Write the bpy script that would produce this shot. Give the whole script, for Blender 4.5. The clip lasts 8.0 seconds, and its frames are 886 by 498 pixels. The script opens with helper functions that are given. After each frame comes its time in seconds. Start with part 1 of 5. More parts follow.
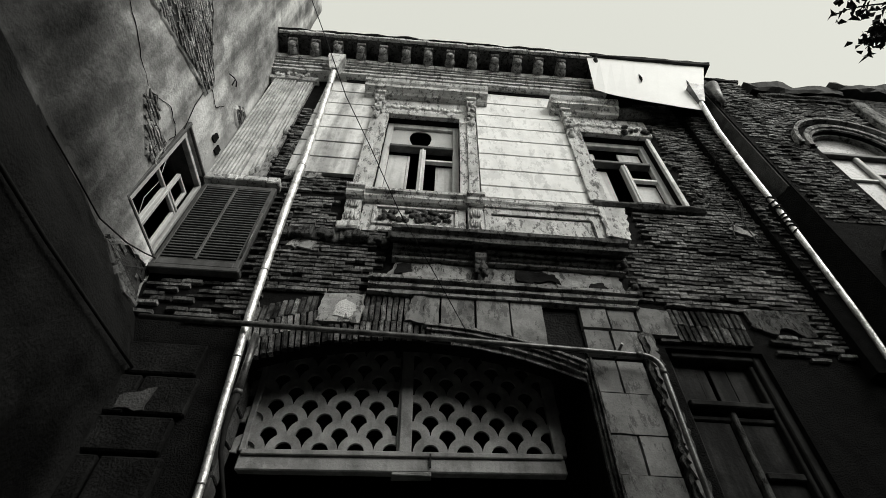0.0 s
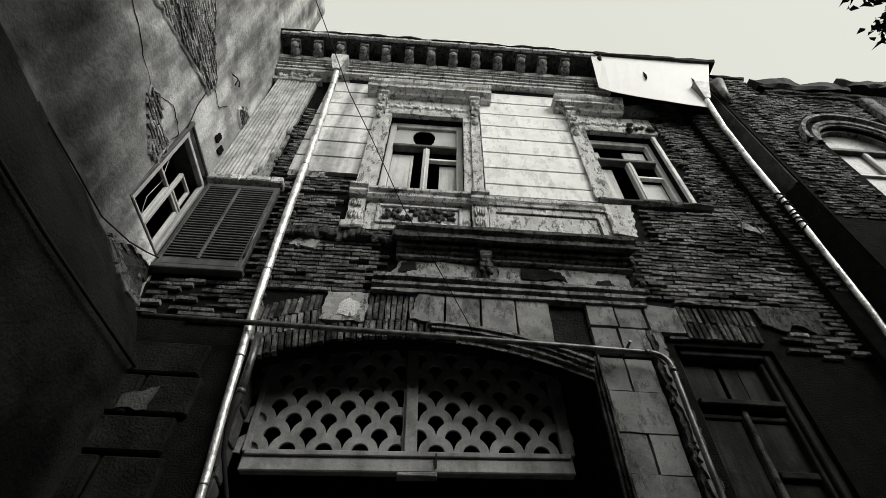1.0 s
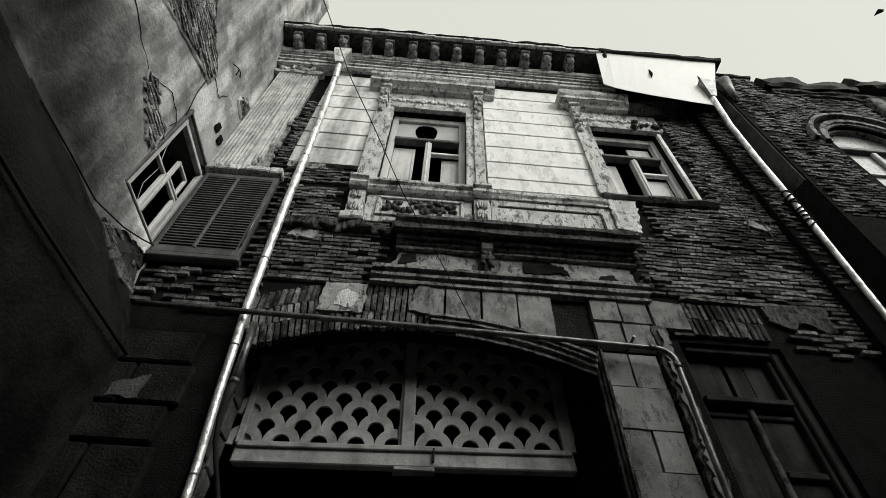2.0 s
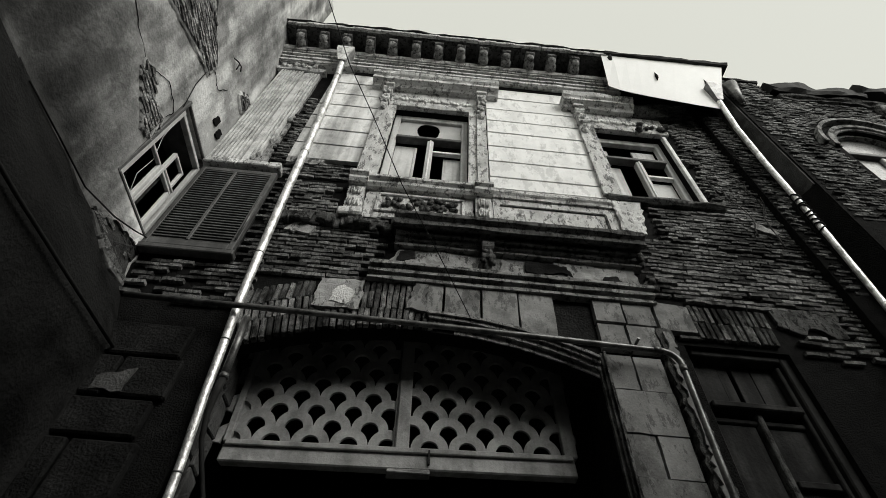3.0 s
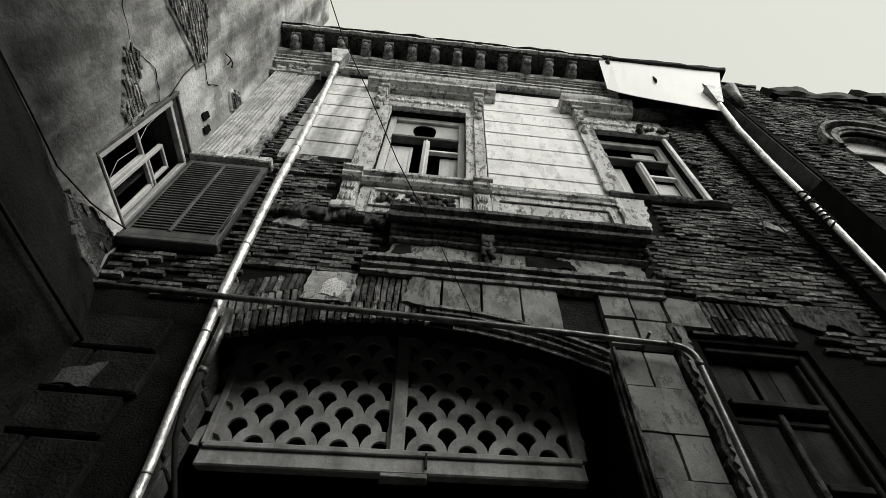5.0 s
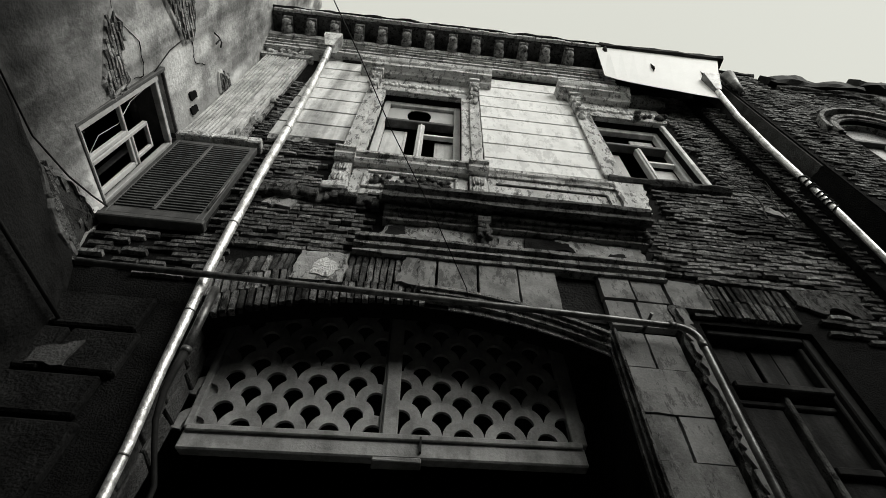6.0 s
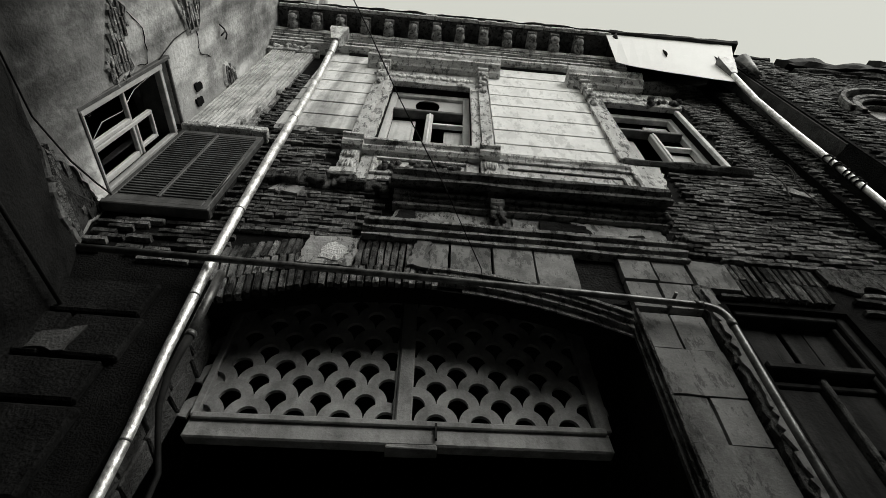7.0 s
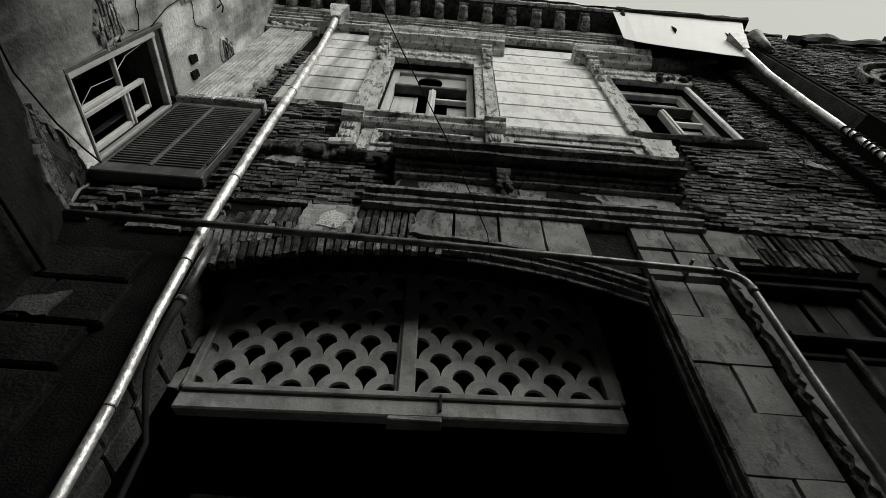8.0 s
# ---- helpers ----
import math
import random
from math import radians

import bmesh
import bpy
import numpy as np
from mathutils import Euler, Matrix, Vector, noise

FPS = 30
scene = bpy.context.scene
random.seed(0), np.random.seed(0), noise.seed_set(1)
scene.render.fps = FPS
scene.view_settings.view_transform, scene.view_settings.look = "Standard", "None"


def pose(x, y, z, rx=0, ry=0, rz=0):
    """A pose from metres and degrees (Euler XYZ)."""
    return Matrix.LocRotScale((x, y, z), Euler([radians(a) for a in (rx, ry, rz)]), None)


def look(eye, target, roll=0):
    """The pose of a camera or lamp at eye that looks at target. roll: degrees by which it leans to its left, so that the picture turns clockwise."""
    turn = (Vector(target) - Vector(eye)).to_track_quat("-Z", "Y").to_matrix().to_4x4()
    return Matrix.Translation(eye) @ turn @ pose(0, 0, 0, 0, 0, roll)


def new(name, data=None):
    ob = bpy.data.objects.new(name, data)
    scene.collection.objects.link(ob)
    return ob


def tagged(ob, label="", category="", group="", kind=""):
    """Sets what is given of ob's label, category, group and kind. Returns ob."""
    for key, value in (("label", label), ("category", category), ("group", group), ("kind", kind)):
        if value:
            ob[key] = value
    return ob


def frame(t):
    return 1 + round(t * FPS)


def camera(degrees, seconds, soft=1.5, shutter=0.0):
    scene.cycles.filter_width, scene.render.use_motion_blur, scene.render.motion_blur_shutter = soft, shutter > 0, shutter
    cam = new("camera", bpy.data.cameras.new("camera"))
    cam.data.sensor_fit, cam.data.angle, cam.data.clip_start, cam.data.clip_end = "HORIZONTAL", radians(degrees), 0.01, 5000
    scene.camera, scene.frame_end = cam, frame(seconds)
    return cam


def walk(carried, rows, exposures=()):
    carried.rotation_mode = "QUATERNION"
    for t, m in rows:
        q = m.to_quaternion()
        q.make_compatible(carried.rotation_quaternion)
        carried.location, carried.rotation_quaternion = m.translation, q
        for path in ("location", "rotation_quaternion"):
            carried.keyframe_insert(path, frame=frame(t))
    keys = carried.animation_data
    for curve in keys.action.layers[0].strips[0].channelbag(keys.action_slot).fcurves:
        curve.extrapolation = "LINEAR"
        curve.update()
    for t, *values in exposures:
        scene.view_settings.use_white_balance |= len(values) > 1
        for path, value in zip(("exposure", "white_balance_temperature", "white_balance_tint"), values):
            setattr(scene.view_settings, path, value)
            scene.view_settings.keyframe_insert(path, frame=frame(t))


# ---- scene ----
cam = camera(84.1, 8.0, soft=0.6)
PATH = [
    (0, (0.432, -3.882, 1.634), (0.503, -2.574, 3.145), 1.7),
    (0.5, (0.423, -3.852, 1.642), (0.486, -2.553, 3.162), 1.9),
    (1, (0.432, -3.8, 1.636), (0.486, -2.501, 3.156), 1.9),
    (1.5, (0.435, -3.727, 1.634), (0.484, -2.428, 3.154), 2.3),
    (3, (0.481, -3.476, 1.675), (0.52, -2.207, 3.221), 4.1),
    (3.5, (0.465, -3.399, 1.697), (0.49, -2.119, 3.234), 4.2),
    (4, (0.483, -3.306, 1.701), (0.497, -2.044, 3.253), 3.7),
    (5.5, (0.485, -2.968, 1.718), (0.558, -1.782, 3.326), 3.1),
    (6, (0.488, -2.853, 1.729), (0.568, -1.65, 3.325), 2.7),
    (6.5, (0.48, -2.723, 1.724), (0.555, -1.517, 3.318), 3.1),
    (7, (0.483, -2.598, 1.738), (0.524, -1.407, 3.345), 3.2),
    (7.5, (0.498, -2.445, 1.737), (0.541, -1.272, 3.356), 2.8),
    (8, (0.493, -2.302, 1.752), (0.525, -1.098, 3.348), 3.4),
]
EXPOSURES = [(0, -0.12), (0.5, -0.34), (1, -0.1), (1.5, -0.1), (3.5, -0.18), (5.5, -0.12), (6, -0.18), (7, -0.3), (8, -0.45)]
walk(cam, [(t, look(eye, target, roll)) for t, eye, target, roll in PATH], exposures=EXPOSURES)

# ---- light and sky ----
SUN_EL, SUN_AZ = 34.0, 40.0          # behind the camera, to its right
world = bpy.data.worlds.new("overcast")
scene.world = world
world.use_nodes = True
wn = world.node_tree.nodes
wl = world.node_tree.links
wn.clear()
sky = wn.new("ShaderNodeTexSky")
sky.sky_type, sky.sun_disc = "NISHITA", False
sky.sun_elevation, sky.sun_rotation = radians(SUN_EL), radians(180 - SUN_AZ)
sky.air_density, sky.dust_density = 2.0, 6.0
grey = wn.new("ShaderNodeHueSaturation")
grey.inputs["Saturation"].default_value = 0.0
veil = wn.new("ShaderNodeMix")
veil.data_type, veil.blend_type = "RGBA", "MIX"
veil.inputs["Factor"].default_value = 0.72
veil.inputs["B"].default_value = (9.0, 9.1, 8.1, 1)
bg = wn.new("ShaderNodeBackground")
bg.inputs["Strength"].default_value = 0.11
wout = wn.new("ShaderNodeOutputWorld")
wl.new(sky.outputs["Color"], grey.inputs["Color"])
wl.new(grey.outputs["Color"], veil.inputs["A"])
wl.new(veil.outputs["Result"], bg.inputs["Color"])
wl.new(bg.outputs["Background"], wout.inputs["Surface"])

sun_data = bpy.data.lights.new("sun", "SUN")
sun_data.energy, sun_data.angle, sun_data.color = 2.9, radians(38), (1.0, 0.99, 0.93)
sun = new("sun", sun_data)
a, e = radians(SUN_AZ), radians(SUN_EL)
sun.matrix_world = look((math.sin(a) * math.cos(e) * 30, -math.cos(a) * math.cos(e) * 30, math.sin(e) * 30), (0, 0, 0))

# ---- materials ----
TINT = (1.0, 1.0, 0.99)


def mat(name, base, var=0.35, scale=6.0, fine=60.0, rough=0.85, bump=0.25, dist=0.01, metal=0.0, streak=0.0, stain=0.0,
        stain_scale=1.2, piece=0.0, island=0.0, spec=0.06, flake=0.0, flake_scale=14.0, streak_scale=1.0, shade_stain=0.0, cloud=0.0):
    """A weathered grey surface: base tone, mottling at two scales, run-down streaks and dirt blotches, by place in the world."""
    m = bpy.data.materials.new(name)
    m.use_nodes = True
    n, l = m.node_tree.nodes, m.node_tree.links
    bsdf = n["Principled BSDF"]
    geo = n.new("ShaderNodeNewGeometry")

    def tex(sc, detail, stretch=None, rgh=0.6):
        src = geo.outputs["Position"]
        if stretch:
            mp = n.new("ShaderNodeMapping")
            mp.inputs["Scale"].default_value = stretch
            l.new(src, mp.inputs["Vector"])
            src = mp.outputs["Vector"]
        t = n.new("ShaderNodeTexNoise")
        t.inputs["Scale"].default_value, t.inputs["Detail"].default_value, t.inputs["Roughness"].default_value = sc, detail, rgh
        l.new(src, t.inputs["Vector"])
        return t.outputs["Fac"]

    def ramp(src, lo, hi, a, b):
        r = n.new("ShaderNodeMapRange")
        for k, v in zip(("From Min", "From Max", "To Min", "To Max"), (lo, hi, a, b)):
            r.inputs[k].default_value = v
        l.new(src, r.inputs["Value"])
        return r.outputs["Result"]

    def mul(a, b):
        k = n.new("ShaderNodeMath")
        k.operation = "MULTIPLY"
        l.new(a, k.inputs[0])
        l.new(b, k.inputs[1])
        return k.outputs[0]

    big, small = tex(scale, 5), tex(fine, 4)
    v = mul(ramp(big, 0.3, 0.7, 1 - var, 1 + var), ramp(small, 0.3, 0.7, 1 - var * 0.5, 1 + var * 0.5))
    if streak:
        v = mul(v, ramp(tex(streak_scale, 4, (7.0, 7.0, 0.7)), 0.42, 0.62, 1.0, 1 - streak))
    if stain:
        v = mul(v, ramp(tex(stain_scale, 6, None, 0.7), 0.47, 0.60, 1.0, 1 - stain))
    if flake:
        v = mul(v, ramp(tex(flake_scale, 8, (1.3, 1.3, 0.55), 0.75), 0.535, 0.56, 1.0, 1 - flake))
        v = mul(v, ramp(tex(flake_scale * 0.37, 8, (1.0, 1.0, 0.6), 0.78), 0.58, 0.60, 1.0, 1 - flake * 0.8))
    if cloud:
        v = mul(v, ramp(tex(2.6, 7, (1.0, 1.0, 0.6), 0.6), 0.44, 0.56, 1 - cloud, 1.0))
    if shade_stain:
        # darker below a wavering, sloping line: stain plus light falloff put into colour
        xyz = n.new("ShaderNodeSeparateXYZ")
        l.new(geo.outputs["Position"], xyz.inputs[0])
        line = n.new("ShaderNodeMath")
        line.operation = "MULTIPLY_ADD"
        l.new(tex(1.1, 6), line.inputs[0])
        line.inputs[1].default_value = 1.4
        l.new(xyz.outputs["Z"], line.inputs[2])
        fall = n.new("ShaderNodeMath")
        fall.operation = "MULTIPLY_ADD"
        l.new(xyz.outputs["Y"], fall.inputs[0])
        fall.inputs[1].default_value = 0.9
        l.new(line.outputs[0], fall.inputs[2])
        v = mul(v, ramp(fall.outputs[0], 4.55, 5.95, 1 - shade_stain, 1.0))
    if piece:
        oi = n.new("ShaderNodeObjectInfo")
        v = mul(v, ramp(oi.outputs["Random"], 0, 1, 1 - piece, 1 + piece))
    if island:
        v = mul(v, ramp(geo.outputs["Random Per Island"], 0, 1, 1 - island, 1 + island))
    mix = n.new("ShaderNodeVectorMath")
    mix.operation = "SCALE"
    mix.inputs[0].default_value = tuple(base * c for c in TINT)
    l.new(v, mix.inputs["Scale"])
    l.new(mix.outputs[0], bsdf.inputs["Base Color"])
    l.new(ramp(small, 0.3, 0.7, rough - 0.08, min(1.0, rough + 0.08)), bsdf.inputs["Roughness"])
    bsdf.inputs["Metallic"].default_value = metal
    bsdf.inputs["Specular IOR Level"].default_value = spec
    if bump:
        b = n.new("ShaderNodeBump")
        b.inputs["Strength"].default_value, b.inputs["Distance"].default_value = bump, dist
        add = n.new("ShaderNodeMath")
        add.operation = "ADD"
        l.new(big, add.inputs[0])
        l.new(small, add.inputs[1])
        l.new(add.outputs[0], b.inputs["Height"])
        l.new(b.outputs["Normal"], bsdf.inputs["Normal"])
    return m


M_FIELD = mat("light_plaster", 0.82, 0.07, 2.2, 45, 0.85, 0.3, 0.008, streak=0.06, stain=0.10, stain_scale=2.3, flake=0.2, flake_scale=5.0)
M_FIELD_RUN = mat("rain_stained_plaster", 0.76, 0.10, 2.2, 45, 0.85, 0.3, 0.008, streak=0.5, streak_scale=0.45, stain=0.2, stain_scale=2.3, flake=0.2, flake_scale=5.0)
M_TRIM = mat("weathered_stucco", 0.74, 0.26, 9.0, 70, 0.9, 0.9, 0.03, streak=0.2, stain=0.35, stain_scale=4.5, flake=0.66, flake_scale=10.0)
M_TRIM_DARK = mat("soot_and_shade_stucco", 0.12, 0.5, 8.0, 80, 0.92, 1.0, 0.03, streak=0.2, stain=0.4, stain_scale=3.2, flake=0.7, flake_scale=14.0)
M_GROUND_PLASTER = mat("grimy_block_plaster", 0.20, 0.25, 3.5, 60, 0.8, 0.4, 0.010, stain=0.35, stain_scale=3.0, piece=0.18, flake=0.45, flake_scale=7.0)
M_PATCH = mat("pale_patch_plaster", 0.32, 0.35, 7.0, 60, 0.9, 0.7, 0.02, stain=0.3, stain_scale=6, flake=0.7, flake_scale=9.0)
M_BRICK = mat("old_brick", 0.18, 0.5, 16.0, 90, 0.9, 1.0, 0.02, stain=0.75, stain_scale=1.6, piece=0.7, flake=0.6, flake_scale=22)
M_BRICK_LOOSE = mat("old_brick_joined", 0.19, 0.5, 16.0, 90, 0.9, 1.0, 0.02, stain=0.7, stain_scale=1.3, island=0.7, flake=0.5, flake_scale=22)
M_MORTAR = mat("dark_mortar", 0.008, 0.5, 8.0, 60, 0.95, 0.8, 0.03)
M_LEFT = mat("stained_cement_render", 0.66, 0.16, 0.9, 22, 0.9, 0.6, 0.025, streak=0.6, streak_scale=0.25, stain=0.35, stain_scale=1.2, flake=0.16, flake_scale=2.6, shade_stain=0.86, cloud=0.45)
M_BARE = mat("veiled_bare_brick", 0.42, 0.45, 12.0, 80, 0.9, 1.0, 0.03, stain=0.6, stain_scale=2.0, piece=0.4, flake=0.5, flake_scale=12)
M_BARE_JOINT = mat("grey_lime_mortar", 0.045, 0.4, 8.0, 60, 0.95, 0.8, 0.03)
M_DARKWALL = mat("shade_toned_masonry", 0.015, 0.5, 4.0, 40, 0.9, 0.8, 0.03, stain=0.5)
# old darker render, its tone lowered further to carry the dim corner's shade
M_LEFT_LOW = mat("shaded_old_render", 0.014, 0.4, 1.6, 30, 0.9, 0.6, 0.03, stain=0.7, stain_scale=1.0)
M_RETURN = mat("grey_corner_plaster", 0.07, 0.4, 3.0, 40, 0.9, 0.7, 0.03, stain=0.6, stain_scale=1.4)
M_RIB = mat("ribbed_stucco", 0.58, 0.2, 5.0, 60, 0.9, 0.6, 0.015, stain=0.3, stain_scale=3, flake=0.3, flake_scale=8)
M_TRIM_MID = mat("grime_and_shade_moulding", 0.34, 0.4, 8.0, 80, 0.92, 1.0, 0.03, streak=0.2, stain=0.4, stain_scale=3.2, flake=0.7, flake_scale=13.0)
M_WHITEWOOD = mat("old_white_paint", 0.62, 0.2, 5.0, 40, 0.7, 0.3, 0.006, streak=0.35, stain=0.25, stain_scale=5, spec=0.25)
M_GREYWOOD = mat("grey_painted_board", 0.74, 0.14, 5.0, 50, 0.75, 0.35, 0.006, stain=0.3, stain_scale=4, spec=0.25)
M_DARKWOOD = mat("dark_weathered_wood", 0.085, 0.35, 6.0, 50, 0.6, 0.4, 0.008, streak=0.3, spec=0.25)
M_MIDWOOD = mat("brown_door_boards", 0.032, 0.4, 3.0, 40, 0.75, 0.5, 0.01, streak=0.6, stain=0.5, stain_scale=2)
M_GATEWOOD = mat("bare_grey_gate_wood", 0.33, 0.2, 4.0, 55, 0.8, 0.5, 0.008, streak=0.25, stain=0.3, stain_scale=3.5, piece=0.12, spec=0.15)
M_PIPE = mat("galvanised_tin", 0.84, 0.2, 7.0, 40, 0.36, 0.5, 0.012, metal=0.6, stain=0.45, stain_scale=6, flake=0.35, flake_scale=11.0, spec=0.25)
M_PIPE_DULL = mat("painted_iron_pipe", 0.15, 0.4, 9.0, 60, 0.4, 0.4, 0.004, metal=0.6, stain=0.5, stain_scale=8, spec=0.25)
M_TIN_DARK = mat("rusted_roof_tin", 0.03, 0.4, 6.0, 40, 0.7, 0.4, 0.01, metal=0.2)
M_SHEET = mat("white_sheet_metal", 0.85, 0.05, 1.5, 30, 0.6, 0.15, 0.006, spec=0.25)
M_CABLE = mat("black_cable", 0.02, 0.3, 9.0, 60, 0.6, 0.0)
M_BLACK = mat("shade_black_interior", 0.03, 0.3, 2.0, 20, 0.95, 0.0)
M_GROUND = mat("courtyard_paving", 0.2, 0.4, 1.5, 30, 0.9, 0.6, 0.02, stain=0.4)
M_LEAF = mat("leaf", 0.05, 0.3, 8.0, 60, 0.6, 0.0)
M_BARK = mat("bark", 0.06, 0.4, 12.0, 60, 0.9, 0.8, 0.02)
M_DUSTPANE = mat("dust_coated_pane", 0.42, 0.15, 3.0, 40, 0.35, 0.1, 0.004, spec=0.25)
M_OLDPANE = mat("greyed_window_pane", 0.20, 0.3, 2.5, 40, 0.3, 0.1, 0.004, stain=0.35, stain_scale=2.0, spec=0.25)
M_VOID = mat("opening_shade_black", 0.006, 0.3, 3.0, 30, 0.95, 0.0)

M_GLASS = bpy.data.materials.new("dusty_glass")
M_GLASS.use_nodes = True
gb = M_GLASS.node_tree.nodes["Principled BSDF"]
gb.inputs["Base Color"].default_value = (0.9, 0.92, 0.9, 1)
gb.inputs["Transmission Weight"].default_value = 1.0
gb.inputs["Roughness"].default_value = 0.08
gb.inputs["IOR"].default_value = 1.18

# ---- mesh helpers ----
rnd = random.Random(7)


def part(name, bm, material, parent=None, label=""):
    """One mesh object out of a bmesh, under a thing or part."""
    bmesh.ops.recalc_face_normals(bm, faces=bm.faces)
    me = bpy.data.meshes.new(name)
    bm.to_mesh(me)
    bm.free()
    me.materials.append(material)
    ob = new(name, me)
    ob.parent = parent
    if label:
        tagged(ob, label)
    return ob


def thing(name, label, category, group="", kind="", at=(0, 0, 0)):
    ob = new(name)
    ob.empty_display_size = 0.1
    ob.location = at
    return tagged(ob, label, category, group, kind)


def box(bm, x0, x1, y0, y1, z0, z1, bev=0.0, jit=0.0):
    """A box, its edges bevelled, its corners a little off."""
    r = bmesh.ops.create_cube(bm, size=1.0)
    vs = r["verts"]
    for v in vs:
        v.co = Vector(((x0 + x1) / 2 + v.co.x * (x1 - x0), (y0 + y1) / 2 + v.co.y * (y1 - y0), (z0 + z1) / 2 + v.co.z * (z1 - z0)))
        if jit:
            v.co += Vector((rnd.uniform(-jit, jit), rnd.uniform(-jit, jit), rnd.uniform(-jit, jit)))
    if bev:
        es = list({e for v in vs for e in v.link_edges})
        bmesh.ops.bevel(bm, geom=es, offset=bev, segments=1, affect="EDGES", profile=0.5)
    return bm


def B(*args, **kw):
    return box(bmesh.new(), *args, **kw)


def prism(bm, prof, x0, x1, step=0.0, wob=0.0):
    """A moulding: the closed profile of (y, z) drawn along x, worn by wob."""
    k = max(1, int((x1 - x0) / step)) if step else 1
    rings = []
    for i in range(k + 1):
        x = x0 + (x1 - x0) * i / k
        ring = []
        for j, (y, z) in enumerate(prof):
            d = noise.noise_vector(Vector((x * 3.1, j * 5.7, z))) * wob if wob else Vector()
            ring.append(bm.verts.new((x, y + d.y * (1 if y < -0.01 else 0), z + d.z * 0.6)))
        rings.append(ring)
    m = len(prof)
    for a, b in zip(rings, rings[1:]):
        for j in range(m):
            bm.faces.new((a[j], a[(j + 1) % m], b[(j + 1) % m], b[j]))
    bm.faces.new(rings[0])
    bm.faces.new(rings[-1][::-1])
    return bm


def slab(bm, pts, y0, y1):
    """A flat piece with the outline pts (x, z), between the depths y0 and y1."""
    f = [bm.verts.new((x, y0, z)) for x, z in pts]
    b = [bm.verts.new((x, y1, z)) for x, z in pts]
    m = len(pts)
    bm.faces.new(f)
    bm.faces.new(b[::-1])
    for j in range(m):
        bm.faces.new((f[j], b[j], b[(j + 1) % m], f[(j + 1) % m]))
    return bm


def ragged(pts, step=0.05, amp=0.02, keep=()):
    """An outline broken up along its edges; edges named in keep stay straight."""
    out = []
    for i, (a, b) in enumerate(zip(pts, pts[1:] + pts[:1])):
        out.append(a)
        if i in keep:
            continue
        k = int(math.dist(a, b) / step)
        for j in range(1, k):
            x, z = a[0] + (b[0] - a[0]) * j / k, a[1] + (b[1] - a[1]) * j / k
            out.append((x + rnd.uniform(-amp, amp), z + rnd.uniform(-amp, amp)))
    return out


def tube(bm, pts, r, seg=10, caps=True):
    """A round pipe along pts; r one radius or one a point."""
    pts = [Vector(p) for p in pts]
    rs = r if isinstance(r, (list, tuple)) else [r] * len(pts)
    rings = []
    for i, p in enumerate(pts):
        d = (pts[min(i + 1, len(pts) - 1)] - pts[max(i - 1, 0)]).normalized()
        u = d.cross(Vector((0.31, 0.9, 0.2))).normalized()
        w = d.cross(u)
        rings.append([bm.verts.new(p + (u * math.cos(t) + w * math.sin(t)) * rs[i]) for t in (2 * math.pi * k / seg for k in range(seg))])
    for a, b in zip(rings, rings[1:]):
        for k in range(seg):
            f = bm.faces.new((a[k], a[(k + 1) % seg], b[(k + 1) % seg], b[k]))
            f.smooth = True
    if caps:
        bm.faces.new(rings[0][::-1])
        bm.faces.new(rings[-1])
    return bm


def blob(bm, c, s, sub=1, rot=0.0):
    """A worn lump of carving."""
    m = Matrix.Translation(c) @ Matrix.Rotation(rot, 4, "Y") @ Matrix.Diagonal((*s, 1))
    r = bmesh.ops.create_icosphere(bm, subdivisions=sub, radius=1.0, matrix=m)
    for v in r["verts"]:
        v.co += noise.noise_vector(v.co * 14) * min(s) * 0.35
    for f in {f for v in r["verts"] for f in v.link_faces}:
        f.smooth = True
    return bm


def mesh_of(name, bm, material):
    bmesh.ops.recalc_face_normals(bm, faces=bm.faces)
    me = bpy.data.meshes.new(name)
    bm.to_mesh(me)
    bm.free()
    me.materials.append(material)
    return me


def holed(bm, x0, x1, z0, z1, y0, y1, holes):
    """A wall panel of boxes round rectangular openings (x0, x1, z0, z1)."""
    xs = sorted({x0, x1, *(h for q in holes for h in q[:2])})
    for xa, xb in zip(xs, xs[1:]):
        blocks = sorted((q[2], q[3]) for q in holes if q[0] < xb - 1e-6 and q[1] > xa + 1e-6)
        z = z0
        for lo, hi in blocks:
            if lo > z + 1e-6:
                box(bm, xa, xb, y0, y1, z, lo)
            z = hi
        if z < z1 - 1e-6:
            box(bm, xa, xb, y0, y1, z, z1)
    return bm

# ---- the setting ----
GX0, GX1, GC = -1.2, 2.06, 0.43                 # gateway: jambs and crown
ARCH_Z, ARCH_RISE = 4.36, 0.36                  # springing and rise of the gateway arch


def arch_z(x, up=0.0):
    """Height of the gateway arch at x, or of a line up above it."""
    h = (GX1 - GX0) / 2
    r = (h * h + ARCH_RISE ** 2) / (2 * ARCH_RISE)
    return ARCH_Z + ARCH_RISE - r + math.sqrt(max(r * r - (x - GC) ** 2, 0)) + up


ground = part("ground", B(-60, 60, -60, 60, -0.3, 0), M_GROUND)
tagged(ground, "worn grey courtyard paving", "ground", kind="structure")

